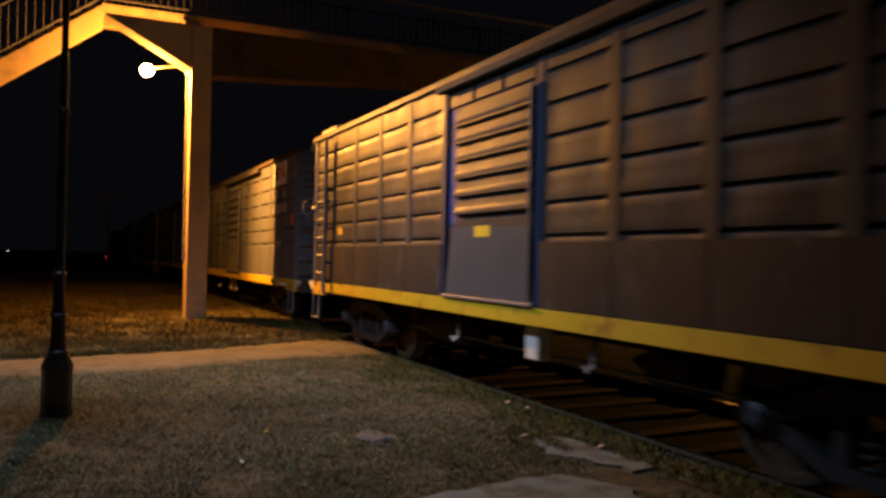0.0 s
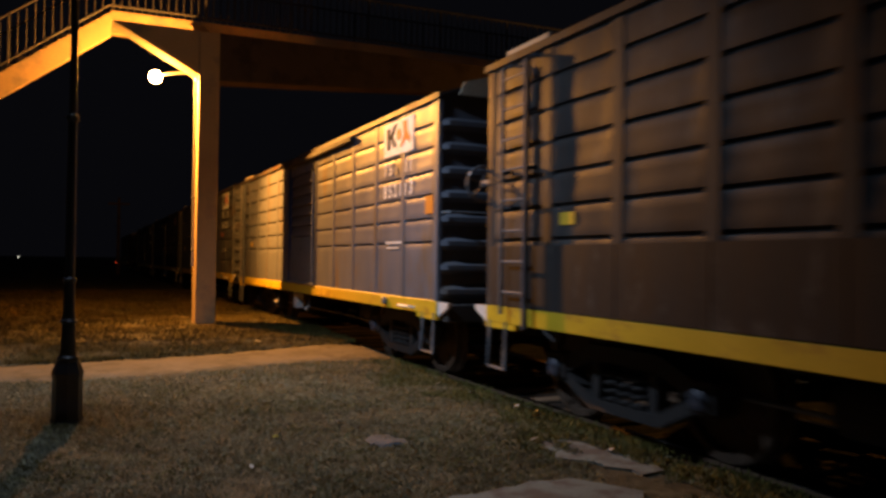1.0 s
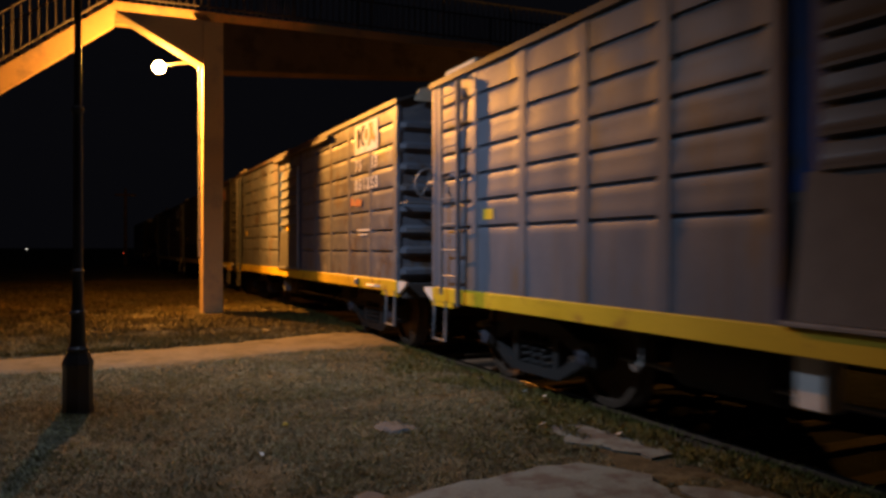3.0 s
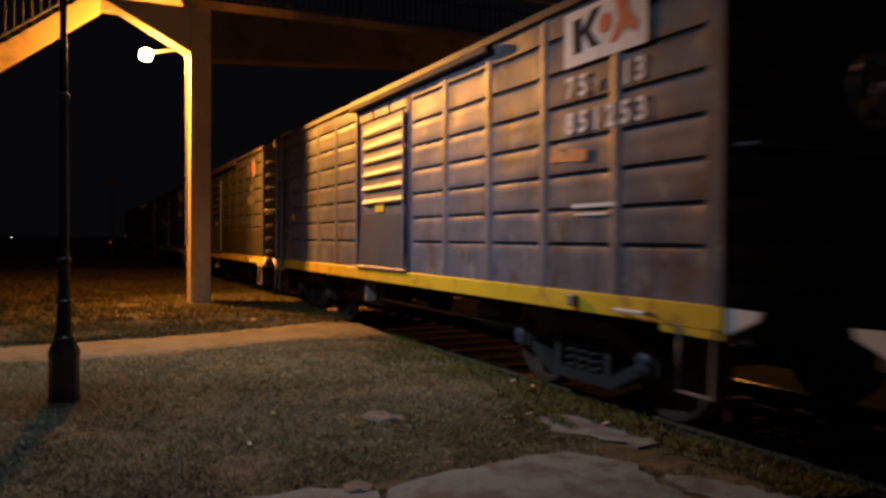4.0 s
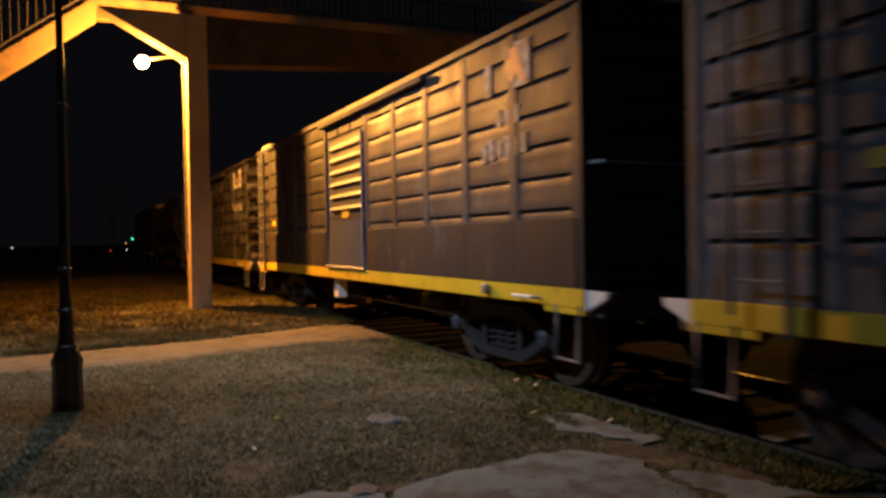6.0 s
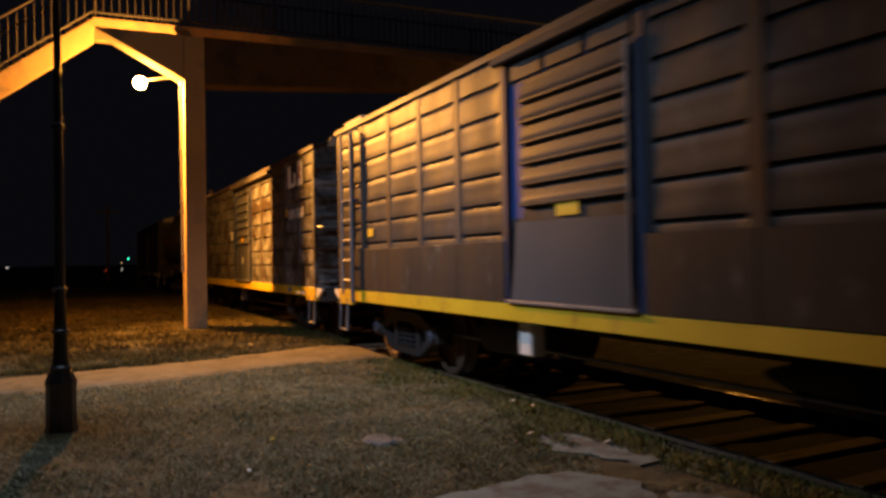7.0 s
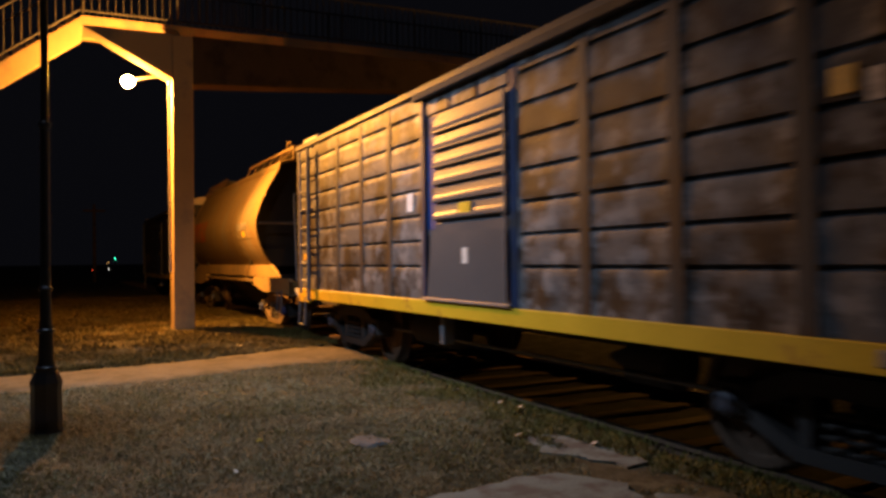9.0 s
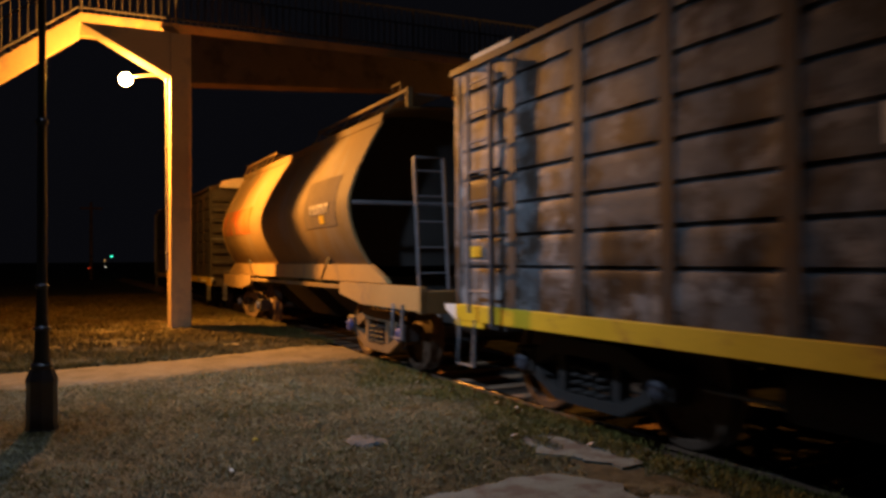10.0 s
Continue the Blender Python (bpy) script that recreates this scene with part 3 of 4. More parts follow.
@cached
def bolster_mesh():
    bm = box(B(), -1.0, 1.0, -0.17, 0.17, 0.56, 0.78, 0.02)
    box(bm, -0.25, 0.25, -0.25, 0.25, 0.74, 0.9, 0.02)
    for y in (-0.38, 0.38):
        box(bm, -0.85, 0.85, y - 0.035, y + 0.035, 0.36, 0.44, 0.01)
        for x in (-0.875, 0.875):
            s = 1 if y > 0 else -1
            box(bm, x - 0.05, x + 0.05, y + s * 0.02, y + s * 0.07, 0.3, 0.6, 0.01)
    return mesh_of("bolster", bm, DARK)


def bogie(wagon, y, drop=0.0, frame_mat=BOGIE, cap_mat=CAP):
    base = part("bogie", bolster_mesh(), DARK, wagon, "grimy two-axle bogie with cast side frames", pose(0, y, drop))
    lift = RAIL_TOP
    for x in (-1.06, 1.06):
        part("side_frame", side_frame_mesh(frame_mat.name), frame_mat, base, at=pose(x, 0, 0))
        part("spring_pack", spring_mesh(), BOGIE, base, at=pose(x, 0, 0))
        for a in (-0.9, 0.9):
            part("axle_box", box_mesh(), BOGIE, base, at=pose(x, a, WHEEL_R + lift, 0, 0, 180 if x < 0 else 0))
            part("axle_cap", cap_mesh(cap_mat.name), cap_mat, base, at=pose(x + (0.11 if x > 0 else -0.11), a, WHEEL_R + lift, 0, 0, 180 if x < 0 else 0))
    for a in (-0.9, 0.9):
        w = part("wheelset", wheelset_mesh(), WHEEL, base, at=pose(0, a, WHEEL_R + lift))
        TURNING.append((w, (0, a, WHEEL_R + lift)))


@cached
def coupler_mesh():
    bm = box(B(), -0.11, 0.11, -0.52, 0.35, 0.86, 1.06, 0.02)
    box(bm, -0.17, 0.13, -0.66, -0.42, 0.80, 1.10, 0.04)
    box(bm, 0.02, 0.2, -0.62, -0.5, 0.83, 1.07, 0.03)
    return mesh_of("coupler", bm, BOGIE)


def side_panel(rows, width, z0, z1, first, pitch, seed, rough=0.016):
    """A pressed steel panel facing -x: horizontal grooves with a sharp upper and a sloping lower lip, a little dented."""
    zs = [(z0, 0)]
    for g in sorted(first - pitch * i for i in range(rows)):
        zs += [(g - 0.17, 0), (g - 0.10, 0), (g - 0.043, 0.0), (g - 0.027, 0.15), (g - 0.021, 1.0), (g + 0.006, 1.0), (g + 0.011, 0.0), (g + 0.06, -0.1)]
    zs += [(z1, 0)]
    zs = [zs[0]] + [p for p in zs[1:-1] if z0 + 0.02 < p[0] < z1 - 0.02] + [zs[-1]]
    zs.sort()
    filled = []
    for a, b in zip(zs, zs[1:]):
        n = max(1, int((b[0] - a[0]) / 0.12))
        filled += [(a[0] + (b[0] - a[0]) * i / n, a[1] + (b[1] - a[1]) * i / n) for i in range(n)]
    filled.append(zs[-1])
    ys = [0, 0.07, 0.085, 0.10, 0.18] + [0.18 + (width - 0.36) * i / 7 for i in range(1, 7)] + [width - 0.18, width - 0.10, width - 0.085, width - 0.07, width]
    bm, grid = B(), []
    for y in ys:
        inside = min(1, max(0, (min(y, width - y) - 0.07) / 0.03))
        calm = min(1, max(0, (min(y, width - y) - 0.05) / 0.13))
        row = []
        for z, d in filled:
            dent = 0.012 * calm * max(0, 0.55 + noise.noise(Vector((y * 1.9 + seed * 5, z * 2.3, seed))))
            low = max(0, 1 - (z - z0) / 0.9)
            dent += rough * calm * low * max(0, noise.noise(Vector((y * 4 + seed * 3, z * 5, seed + 9))))
            row.append(bm.verts.new((0.032 * d * inside + dent, y, z)))
        grid.append(row)
    for a, b in zip(grid, grid[1:]):
        for k in range(len(filled) - 1):
            bm.faces.new((a[k], a[k + 1], b[k + 1], b[k]))
    return bm


@cached
def end_wall_mesh(mat_name):
    """The corrugated end, facing -y, with outward ribs."""
    bm = B()
    zs = [(1.02, 0)]
    for i in range(8):
        g = 1.16 + 0.262 * i
        zs += [(g - 0.07, 0), (g - 0.02, -0.07), (g + 0.03, -0.07), (g + 0.07, 0)]
    zs += [(3.30, 0)]
    xs = [-HALF + 0.02, -HALF + 0.1, -HALF + 0.16, 0, HALF - 0.16, HALF - 0.1, HALF - 0.02]
    grid = [[bm.verts.new((x, d * (1 if abs(x) < HALF - 0.09 else 0.15), z)) for z, d in zs] for x in xs]
    for a, b in zip(grid, grid[1:]):
        for k in range(len(zs) - 1):
            bm.faces.new((a[k], b[k], b[k + 1], a[k + 1]))
    back = [[bm.verts.new((x, 0.06, z)) for z in (1.02, 3.30)] for x in (xs[0], xs[-1])]
    bm.faces.new((back[0][0], back[0][1], back[1][1], back[1][0]))
    # gable under the arched roof
    top = [bm.verts.new((x, 0.01, 3.29 + 0.30 * (1 - (x / HALF) ** 2))) for x in xs]
    low = [r[-1] for r in grid]
    for k in range(len(xs) - 1):
        bm.faces.new((low[k], low[k + 1], top[k + 1], top[k]))
    return mesh_of("end_wall", bm, bpy.data.materials[mat_name])


@cached
def roof_mesh():
    bm = B()
    xs = [-HALF - 0.03 + (2 * HALF + 0.06) * i / 12 for i in range(13)]
    arch = [(x, 3.30 + 0.31 * (1 - (x / (HALF + 0.03)) ** 2)) for x in xs]
    prism(bm, arch + [(x, z - 0.03) for x, z in arch[::-1]], "y", -0.06, LONG + 0.06)
    for i in range(9):
        y = 0.3 + i * (LONG - 0.6) / 8
        prism(bm, [(x, z + 0.025) for x, z in arch] + [(x, z - 0.01) for x, z in arch[::-1]], "y", y - 0.03, y + 0.03)
    return mesh_of("roof", bm, GREY_BROWN)


@cached
def eave_mesh():
    return mesh_of("eave", box(B(), -HALF - 0.035, -HALF + 0.03, -0.04, LONG + 0.04, 3.255, 3.33, 0.008), POSTM)


@cached
def sill_mesh():
    bm = box(B(), -HALF - 0.012, -HALF + 0.06, 0.0, LONG, 0.91, 1.064, 0.006)
    for y in (0.0, LONG - 0.55):
        prism(bm, [(y, 0.909), (y, 0.86), (y + 0.55, 0.86), (y + 0.55, 0.909)] if y == 0 else [(y, 0.909), (y, 0.86), (y + 0.55, 0.86), (y + 0.55, 0.909)], "x", -HALF - 0.012, -HALF + 0.06)
    return mesh_of("side_sill", bm, YELLOW)


@cached
def post_mesh(mat_name, flat):
    if flat:
        return mesh_of("side_post", box(B(), -0.006, 0.03, -0.06, 0.06, 1.066, 3.256, 0.002), bpy.data.materials[mat_name])
    return mesh_of("side_post", prism(B(), [(0.03, -0.07), (0.002, -0.07), (-0.003, -0.05), (-0.008, -0.02), (-0.008, 0.02), (-0.003, 0.05), (0.002, 0.07), (0.03, 0.07)], "z", 1.066, 3.256), bpy.data.materials[mat_name])


@cached
def door_mesh(mat_name, ribs):
    """A sliding door facing -x: bold louvre ribs above, a smooth plate below."""
    bm = B()
    w, z0, z1 = 1.72, 1.10, 2.98
    zs, plate = [(1.74, -0.016), (1.85, -0.016), (1.86, 0.0)], 1.86
    pitch = (z1 - plate - 0.06) / ribs
    for i in range(ribs):
        a = plate + 0.03 + pitch * i
        zs += [(a, 0.0), (a + 0.010, -0.054), (a + 0.030, -0.054), (a + 0.058, -0.032), (a + pitch * 0.5, -0.026), (a + pitch * 0.86, -0.022), (a + pitch * 0.92, 0.0)]
    zs += [(z1, 0.0)]
    ys = [0, 0.03, 0.042, w * 0.3, w * 0.5, w * 0.7, w - 0.212, w - 0.20, w]
    grid = [[bm.verts.new((d * min(1, max(0, (min(y, w - 0.17 - y) - 0.03) / 0.012)) + 0.006 * noise.noise(Vector((y * 2, z * 3, ribs))), y, z)) for z, d in zs] for y in ys]
    for a, b in zip(grid, grid[1:]):
        for k in range(len(zs) - 1):
            bm.faces.new((a[k], a[k + 1], b[k + 1], b[k]))
    box(bm, 0.01, 0.05, 0, w, z0, z1, 0.004)
    return mesh_of("door_leaf", bm, bpy.data.materials[mat_name])


@cached
def plate_mesh(top, mat_name):
    return mesh_of("lower_plate", prism(B(), [(0.01, 1.10), (1.71, 1.10), (1.60, top + 0.02), (0.07, top)], "x", -0.028, 0.008), bpy.data.materials[mat_name])


def letters(text, size, parent, place, mat, pitch=0.172):
    """Painted figures, one by one, on a side that faces -x."""
    turn = Matrix(((0, 0, -1, 0), (-1, 0, 0, 0), (0, 1, 0, 0), (0, 0, 0, 1)))
    for i, sign in enumerate(text):
        curve = bpy.data.curves.new("lettering", "FONT")
        curve.body, curve.size, curve.extrude, curve.offset, curve.align_x = sign, size, 0.001, 0.006, "LEFT"
        ob = new("lettering", curve)
        mesh = bpy.data.meshes.new_from_object(ob.evaluated_get(bpy.context.evaluated_depsgraph_get()))
        bpy.data.objects.remove(ob)
        mesh.materials.clear()
        mesh.materials.append(mat)
        part("lettering", mesh, mat, parent, "", Matrix.Translation((place[0], place[1] - i * pitch, place[2])) @ turn)


def boxcar(u, paint, rows, first, pitch, seed, label, mark="", box_at=6.6, drop=0.0, box_wide=0.21):
    """A boxcar whose near end stands at y = u at 0 s. Its own y runs from the near end (0) to the far end."""
    w = thing("boxcar", pose(TRACK, u, 0), label, "freight wagon", "wagons of the train")
    TRAIN.append((w, u, drop))
    S = -HALF
    d0, d1 = 5.0, 6.79
    part("floor", box(B(), S + 0.05, HALF, 0.02, LONG - 0.02, 0.99, 1.06, 0.01), DARK, w)
    part("far_side", box(B(), HALF - 0.04, HALF, 0.02, LONG - 0.02, 0.95, 3.30, 0.01), paint, w)
    part("roof", roof_mesh(), GREY_BROWN, w)
    part("eave", eave_mesh(), POSTM, w)
    part("side_sill", sill_mesh(), YELLOW, w, "yellow painted side sill")
    part("end_wall", end_wall_mesh(paint.name), paint, w, at=pose(0, 0.02, 0))
    part("end_wall", end_wall_mesh(paint.name), paint, w, at=pose(0, LONG - 0.02, 0, 0, 0, 180))
    for y in (0.045, LONG - 0.045):
        for x in (S + 0.02, HALF - 0.02):
            part("corner_post", box(B(), x - 0.03, x + 0.03, y - 0.045, y + 0.045, 0.95, 3.30, 0.008), paint, w)
    # pressed panels, five on each side of the door
    for start, end in ((0.09, d0 - 0.08), (d1 + 0.05, LONG - 0.09)):
        wide = (end - start) / 5
        for i in range(5):
            bm = side_panel(rows, wide, 1.066, 3.256, first, pitch, seed * 10 + i + start, 0.034 if seed in (3, 5) else 0.016)
            part("side_panel", bm, paint, w, at=pose(S, start + wide * i, 0))
        for i in range(1, 5):
            part("side_post", post_mesh(paint.name if seed in (2, 3) else POSTM.name, seed != 3), paint, w, at=pose(S, start + wide * i, 0))
        if seed in (1, 4):
            for i in range(5):
                part("lower_sheet", box(B(), S - 0.018, S - 0.003, start + wide * i + 0.003, start + wide * (i + 1) - 0.003, 1.068, 1.61, 0.003), SHEET, w, "dark patched lower side sheet")
    # door bay: jambs, header with three small panels, door set back, track above
    for y0, y1 in ((d0 - 0.10, d0 + 0.01), (d1 - 0.01, d1 + 0.06)):
        part("door_jamb", box(B(), S - 0.009, S + 0.17, y0, y1, 1.066, 3.256, 0.006), BLUE, w, "dark blue door jamb")
    part("header", box(B(), S + 0.03, S + 0.14, d0 + 0.01, d1 - 0.01, 2.985, 3.255, 0.006), BLUE, w)
    for i in range(3):
        a = d0 + 0.06 + i * 0.58
        part("header_panel", box(B(), S + 0.008, S + 0.032, a, a + 0.52, 3.0, 3.24, 0.008), paint, w)
    door = part("door", door_mesh(PLATE.name if seed in (2, 5) else paint.name, 6), paint, w, "ribbed sliding door", pose(S + 0.022, d0 + 0.03, 0))
    part("lower_plate", plate_mesh(1.88, SHINY.name) if seed == 2 else plate_mesh(1.75, PLATE.name), PLATE, door, "smooth plate on the door's lower part")
    # Strip beside the jamb, its shadow painted as deep blue.
    part("door_edge", box(B(), -0.004, 0.02, 1.50, 1.715, 1.80, 2.97, 0.002), DOOR_BLUE, door, "blue door edge strip with the jamb's shadow in its colour")
    part("door_rail", tube(B(), [(-0.05, 0.03, 1.12), (-0.05, 0.03, 2.96)], 0.016, 6), GREYMETAL, door)
    if seed != 2:
        a, z = {1: (0.76, 1.67), 3: (0.72, 1.79), 5: (0.70, 1.93)}.get(seed, (0.66, 1.79))
        part("door_label", box(B(), -0.043 if seed == 5 else -0.034, -0.0285, a, a + (0.24 if seed == 5 else 0.31), z, z + 0.105), LABEL_YELLOW, door, "small yellow label")
    part("door_track", box(B(), S - 0.085, S - 0.01, d0 - 2.1, d1 + 0.14, 3.17, 3.245, 0.01), DARK, w)
    part("threshold", box(B(), S - 0.045, S + 0.12, d0, d1, 1.066, 1.096, 0.006), GREYMETAL, w)
    # corner ladder at the far end: three stiles with rungs and stand-off brackets
    lx = S - 0.085
    ladder = part("ladder", tube(B(), [(lx, LONG - 0.42, 1.0), (lx, LONG - 0.42, 3.2), (S, LONG - 0.42, 3.24)], 0.02, 6), GREYMETAL, w, "grey steel ladder with thin rungs")
    part("stile", tube(B(), [(lx, LONG - 0.84, 0.9), (lx, LONG - 0.84, 3.2), (S, LONG - 0.84, 3.24)], 0.028, 6), STILE, ladder)
    for i in range(8):
        z = 1.2 + 0.27 * i
        part("rung", tube(B(), [(lx, LONG - 0.42, z), (lx, LONG - 0.84, z)], 0.012, 6), GREYMETAL, ladder)
    for y in (LONG - 0.42, LONG - 0.84):
        part("stand_off", tube(B(), [(S, y, 2.28), (lx + 0.02, y, 2.26), (lx, y, 2.2)], 0.02, 6), BLUE, ladder)
    part("roof_step", box(B(), S + 0.01, S + 0.34, LONG - 1.02, LONG - 0.3, 3.315, 3.40, 0.015), ROOF_END, w)
    if seed in (1, 2):
        c = (S + 0.02, LONG + 0.16, 2.22)
        wheel = part("brake_wheel", tube(B(), [(c[0] + 0.17 * math.cos(a), c[1], c[2] + 0.17 * math.sin(a)) for a in [math.pi * i / 10 for i in range(21)]], 0.014, 6), GREYMETAL, w, "grey steel hand brake wheel")
        for i in range(5):
            a = 0.3 + 2 * math.pi * i / 5
            part("spoke", tube(B(), [(c[0], c[1], c[2]), (c[0] + 0.165 * math.cos(a), c[1], c[2] + 0.165 * math.sin(a))], 0.009, 5), GREYMETAL, wheel)
        part("hub", lathe(B(), [(0.03, -0.16), (0.03, 0.01), (0.015, 0.02)], 10, "y", c), GREYMETAL, wheel)
    # A pale sheet over the gable, much lighter than the end wall below.
    slope = [(S + 0.20, 3.305), (S + 0.26, 3.45), (S + 0.56, 3.535), (-0.5, 3.58), (0, 3.592)]
    part("roof_end", prism(B(), slope + [(-x, z) for x, z in slope[-2::-1]], "y", -0.085, -0.062), ROOF_END, w, "pale roof end sheet")
    # stirrups, end sills, couplers, end pipes
    for y in (0.22, LONG - 0.22):
        part("step_stirrup", tube(B(), [(S, y - 0.16, 0.93), (S - 0.02, y - 0.15, 0.50), (S - 0.02, y + 0.15, 0.50), (S, y + 0.16, 0.93)], 0.02, 6), GREYMETAL, w)
    for y, turn in ((0, 0), (LONG, 180)):
        for x in (-HALF + 0.004, HALF - 0.044):
            gusset = prism(B(), [(0.0, 0.89), (0.0, 1.055), (-0.27, 1.05), (-0.25, 1.0)], "x", x, x + 0.04)
            part("end_gusset", gusset, WHITE, w, "white painted end gusset", pose(0, y, 0, 0, 0, turn))
        part("end_beam", box(B(), -HALF + 0.05, HALF - 0.05, -0.16, 0.0, 0.84, 1.03, 0.012), DARK, w, at=pose(0, y, 0, 0, 0, turn))
        part("coupler", coupler_mesh(), BOGIE, w, at=pose(0, y, 0, 0, 0, turn))
        part("end_bar", tube(B(), [(-HALF + 0.02, -0.06, 2.02), (-HALF + 0.05, -0.2, 2.02), (0.9, -0.2, 2.0), (0.95, 0, 2.0)], 0.014, 6), GREYMETAL, w, at=pose(0, y, 0, 0, 0, turn))
        part("air_hose", tube(B(), [(-0.35, -0.2, 0.9), (-0.36, -0.42, 0.72), (-0.3, -0.55, 0.62), (-0.2, -0.6, 0.7)], 0.025, 6), DARK, w, at=pose(0, y, 0, 0, 0, turn))
    # underframe
    part("centre_sill", box(B(), -0.22, 0.22, 0.1, LONG - 0.1, 0.66, 0.98, 0.01), DARK, w)
    for y in (2.0, 3.4, 4.9, 6.8, 8.3, LONG - 1.6):
        part("cross_bearer", prism(B(), [(-1.38, 0.98), (1.38, 0.98), (1.30, 0.86), (0.25, 0.7), (-0.25, 0.7), (-1.30, 0.86)], "y", y - 0.05, y + 0.05), DARK, w)
    part("brake_cylinder", lathe(B(), [(0.05, 3.7), (0.19, 3.75), (0.19, 4.25), (0.12, 4.3), (0.03, 4.6)], 14, "y", (-0.75, 0, 0.66)), DARK, w)
    part("air_tank", lathe(B(), [(0.1, 7.3), (0.2, 7.36), (0.2, 8.3), (0.1, 8.36)], 14, "y", (-0.8, 0, 0.64)), DARK, w)
    part("brake_rod", tube(B(), [(-0.95, 2.6, 0.58), (-0.95, 9.0, 0.58)], 0.018, 6), GREYMETAL, w)
    part("equipment_box", box(B(), S + 0.10, S + 0.24, box_at, box_at + box_wide, 0.60, 0.905, 0.012), WHITE if box_wide > 0.1 else GREYMETAL, w, "pale box hung under the sill")
    for y in (box_at - 0.75, box_at + 1.6) if seed < 3 else ():
        part("rope_hook", tube(B(), [(S + 0.14, y, 0.72), (S + 0.12, y, 0.65), (S + 0.08, y, 0.62), (S + 0.07, y + 0.02, 0.66)], 0.018, 6), WHITE, w)
        part("hook_hanger", box(B(), S + 0.13, S + 0.16, y - 0.02, y + 0.02, 0.7, 0.905, 0.004), DARK, w)
    part("sill_bracket", box(B(), S - 0.06, S - 0.014, 1.5, 1.6, 0.95, 1.04, 0.012), GREYMETAL, w)
    part("sill_handle", tube(B(), [(S, 0.62, 0.96), (S - 0.08, 0.64, 0.97), (S - 0.08, 0.95, 0.97), (S, 0.97, 0.96)], 0.016, 6), WHITE, w)
    for y in (2.0, LONG - 1.6):
        bogie(w, y, drop)
    # paint marks
    f = S - 0.0105
    if mark == "bars":
        if seed == 5:
            panel = part("emblem", box(B(), f, f + 0.004, 0.70, 1.00, 2.77, 3.18), WORN, w, "white painted emblem panel with a worn red shape")
            part("emblem_shape", prism(B(), [(0.98, 2.86), (0.90, 3.10), (0.78, 3.06), (0.84, 2.96), (0.74, 2.84), (0.86, 2.90)], "x", f - 0.003, f - 0.0005), FADED, panel)
            for y0, y1, z0, z1 in ((1.14, 1.24, 2.78, 3.0), (1.46, 1.66, 2.77, 3.15), (1.24, 1.46, 2.77, 2.84)):
                part("emblem", box(B(), f, f + 0.004, y0, y1, z0, z1), WORN, w, "white painted bar of an emblem")
            part("side_mark", box(B(), f, f + 0.004, 1.72, 1.86, 2.28, 2.42), LABEL_YELLOW, w, "yellow painted square")
            for k in range(6):
                a = 0.66 + 0.165 * k + (0.06 if k > 2 else 0)
                part("lettering", box(B(), f, f + 0.003, a, a + 0.11, 2.22, 2.40 - 0.02 * (k % 2)), SMEAR, w, "worn remains of white lettering")
                if k != 3:
                    part("lettering", box(B(), f, f + 0.003, a + 0.02, a + 0.10, 2.53, 2.68), FAINT, w)
        for y0, y1, z0, z1 in [] if seed == 5 else [(1.44, 1.56, 2.76, 3.06), (0.75, 1.16, 2.77, 3.16)] + [(0.82 + 0.145 * k, 0.92 + 0.145 * k, 2.20 - 0.02 * (k % 3), 2.37 - 0.03 * (k % 2)) for k in range(6)] + [(0.95 + 0.15 * k, 1.04 + 0.15 * k, 2.47, 2.62 - 0.03 * (k % 2)) for k in range(3)]:
            part("faded_patch", box(B(), f + 0.005, f + 0.0075, y0, y1, z0, z1), FAINT, w, "worn remains of white lettering")
        for shape in () if seed == 5 else ([(1.08, 3.12), (0.94, 3.12), (0.82, 2.80), (0.90, 2.82), (0.97, 2.92), (1.04, 2.82), (1.1, 2.86)], [(1.12, 2.90), (1.06, 3.0), (1.12, 3.06), (1.18, 2.98)]):
            part("emblem_shape", prism(B(), shape, "x", f, f + 0.0045), FADED, w)
    elif mark:
        emblem = part("emblem", box(B(), f, f + 0.004, 0.71, 1.71, 2.79, 3.21), WORN, w, "white painted emblem panel with black and red shapes")
        for shape in ([(1.58, 2.88), (1.47, 2.88), (1.48, 3.14), (1.59, 3.14)], [(1.48, 3.03), (1.34, 3.17), (1.24, 3.17), (1.42, 2.98)], [(1.45, 3.01), (1.40, 3.05), (1.25, 2.89), (1.36, 2.89)]):
            part("emblem_shape", prism(B(), shape, "x", f - 0.004, f - 0.0005), BLACKP, emblem)
        ring = [(1.18 + 0.075 * math.cos(a), 3.03 + 0.075 * math.sin(a)) for a in [math.pi * i / 8 for i in range(16)]]
        for shape in (ring, [(1.06, 3.17), (0.92, 3.17), (0.90, 3.06), (0.80, 2.95), (0.82, 2.88), (0.95, 2.95), (1.07, 2.86), (1.12, 2.88), (1.02, 3.02)]):
            part("emblem_shape", prism(B(), shape, "x", f - 0.004, f - 0.0005), RED, emblem)
        letters("75", 0.225, w, (f, 1.69, 2.555), LETTER)
        letters(mark[1], 0.225, w, (f, 0.99, 2.555), LETTER, 0.15)
        letters(mark[0], 0.225, w, (f, 1.69, 2.28), LETTER)
        part("lettering", box(B(), f, f + 0.003, 1.24, 1.32, 2.56, 2.64), FAINT, w)
        part("data_panel", box(B(), f, f + 0.002, 1.05, 1.6, 1.70, 1.73), WHITE, w)
        part("data_panel", box(B(), f, f + 0.002, 1.15, 1.55, 1.64, 1.66), WHITE, w)
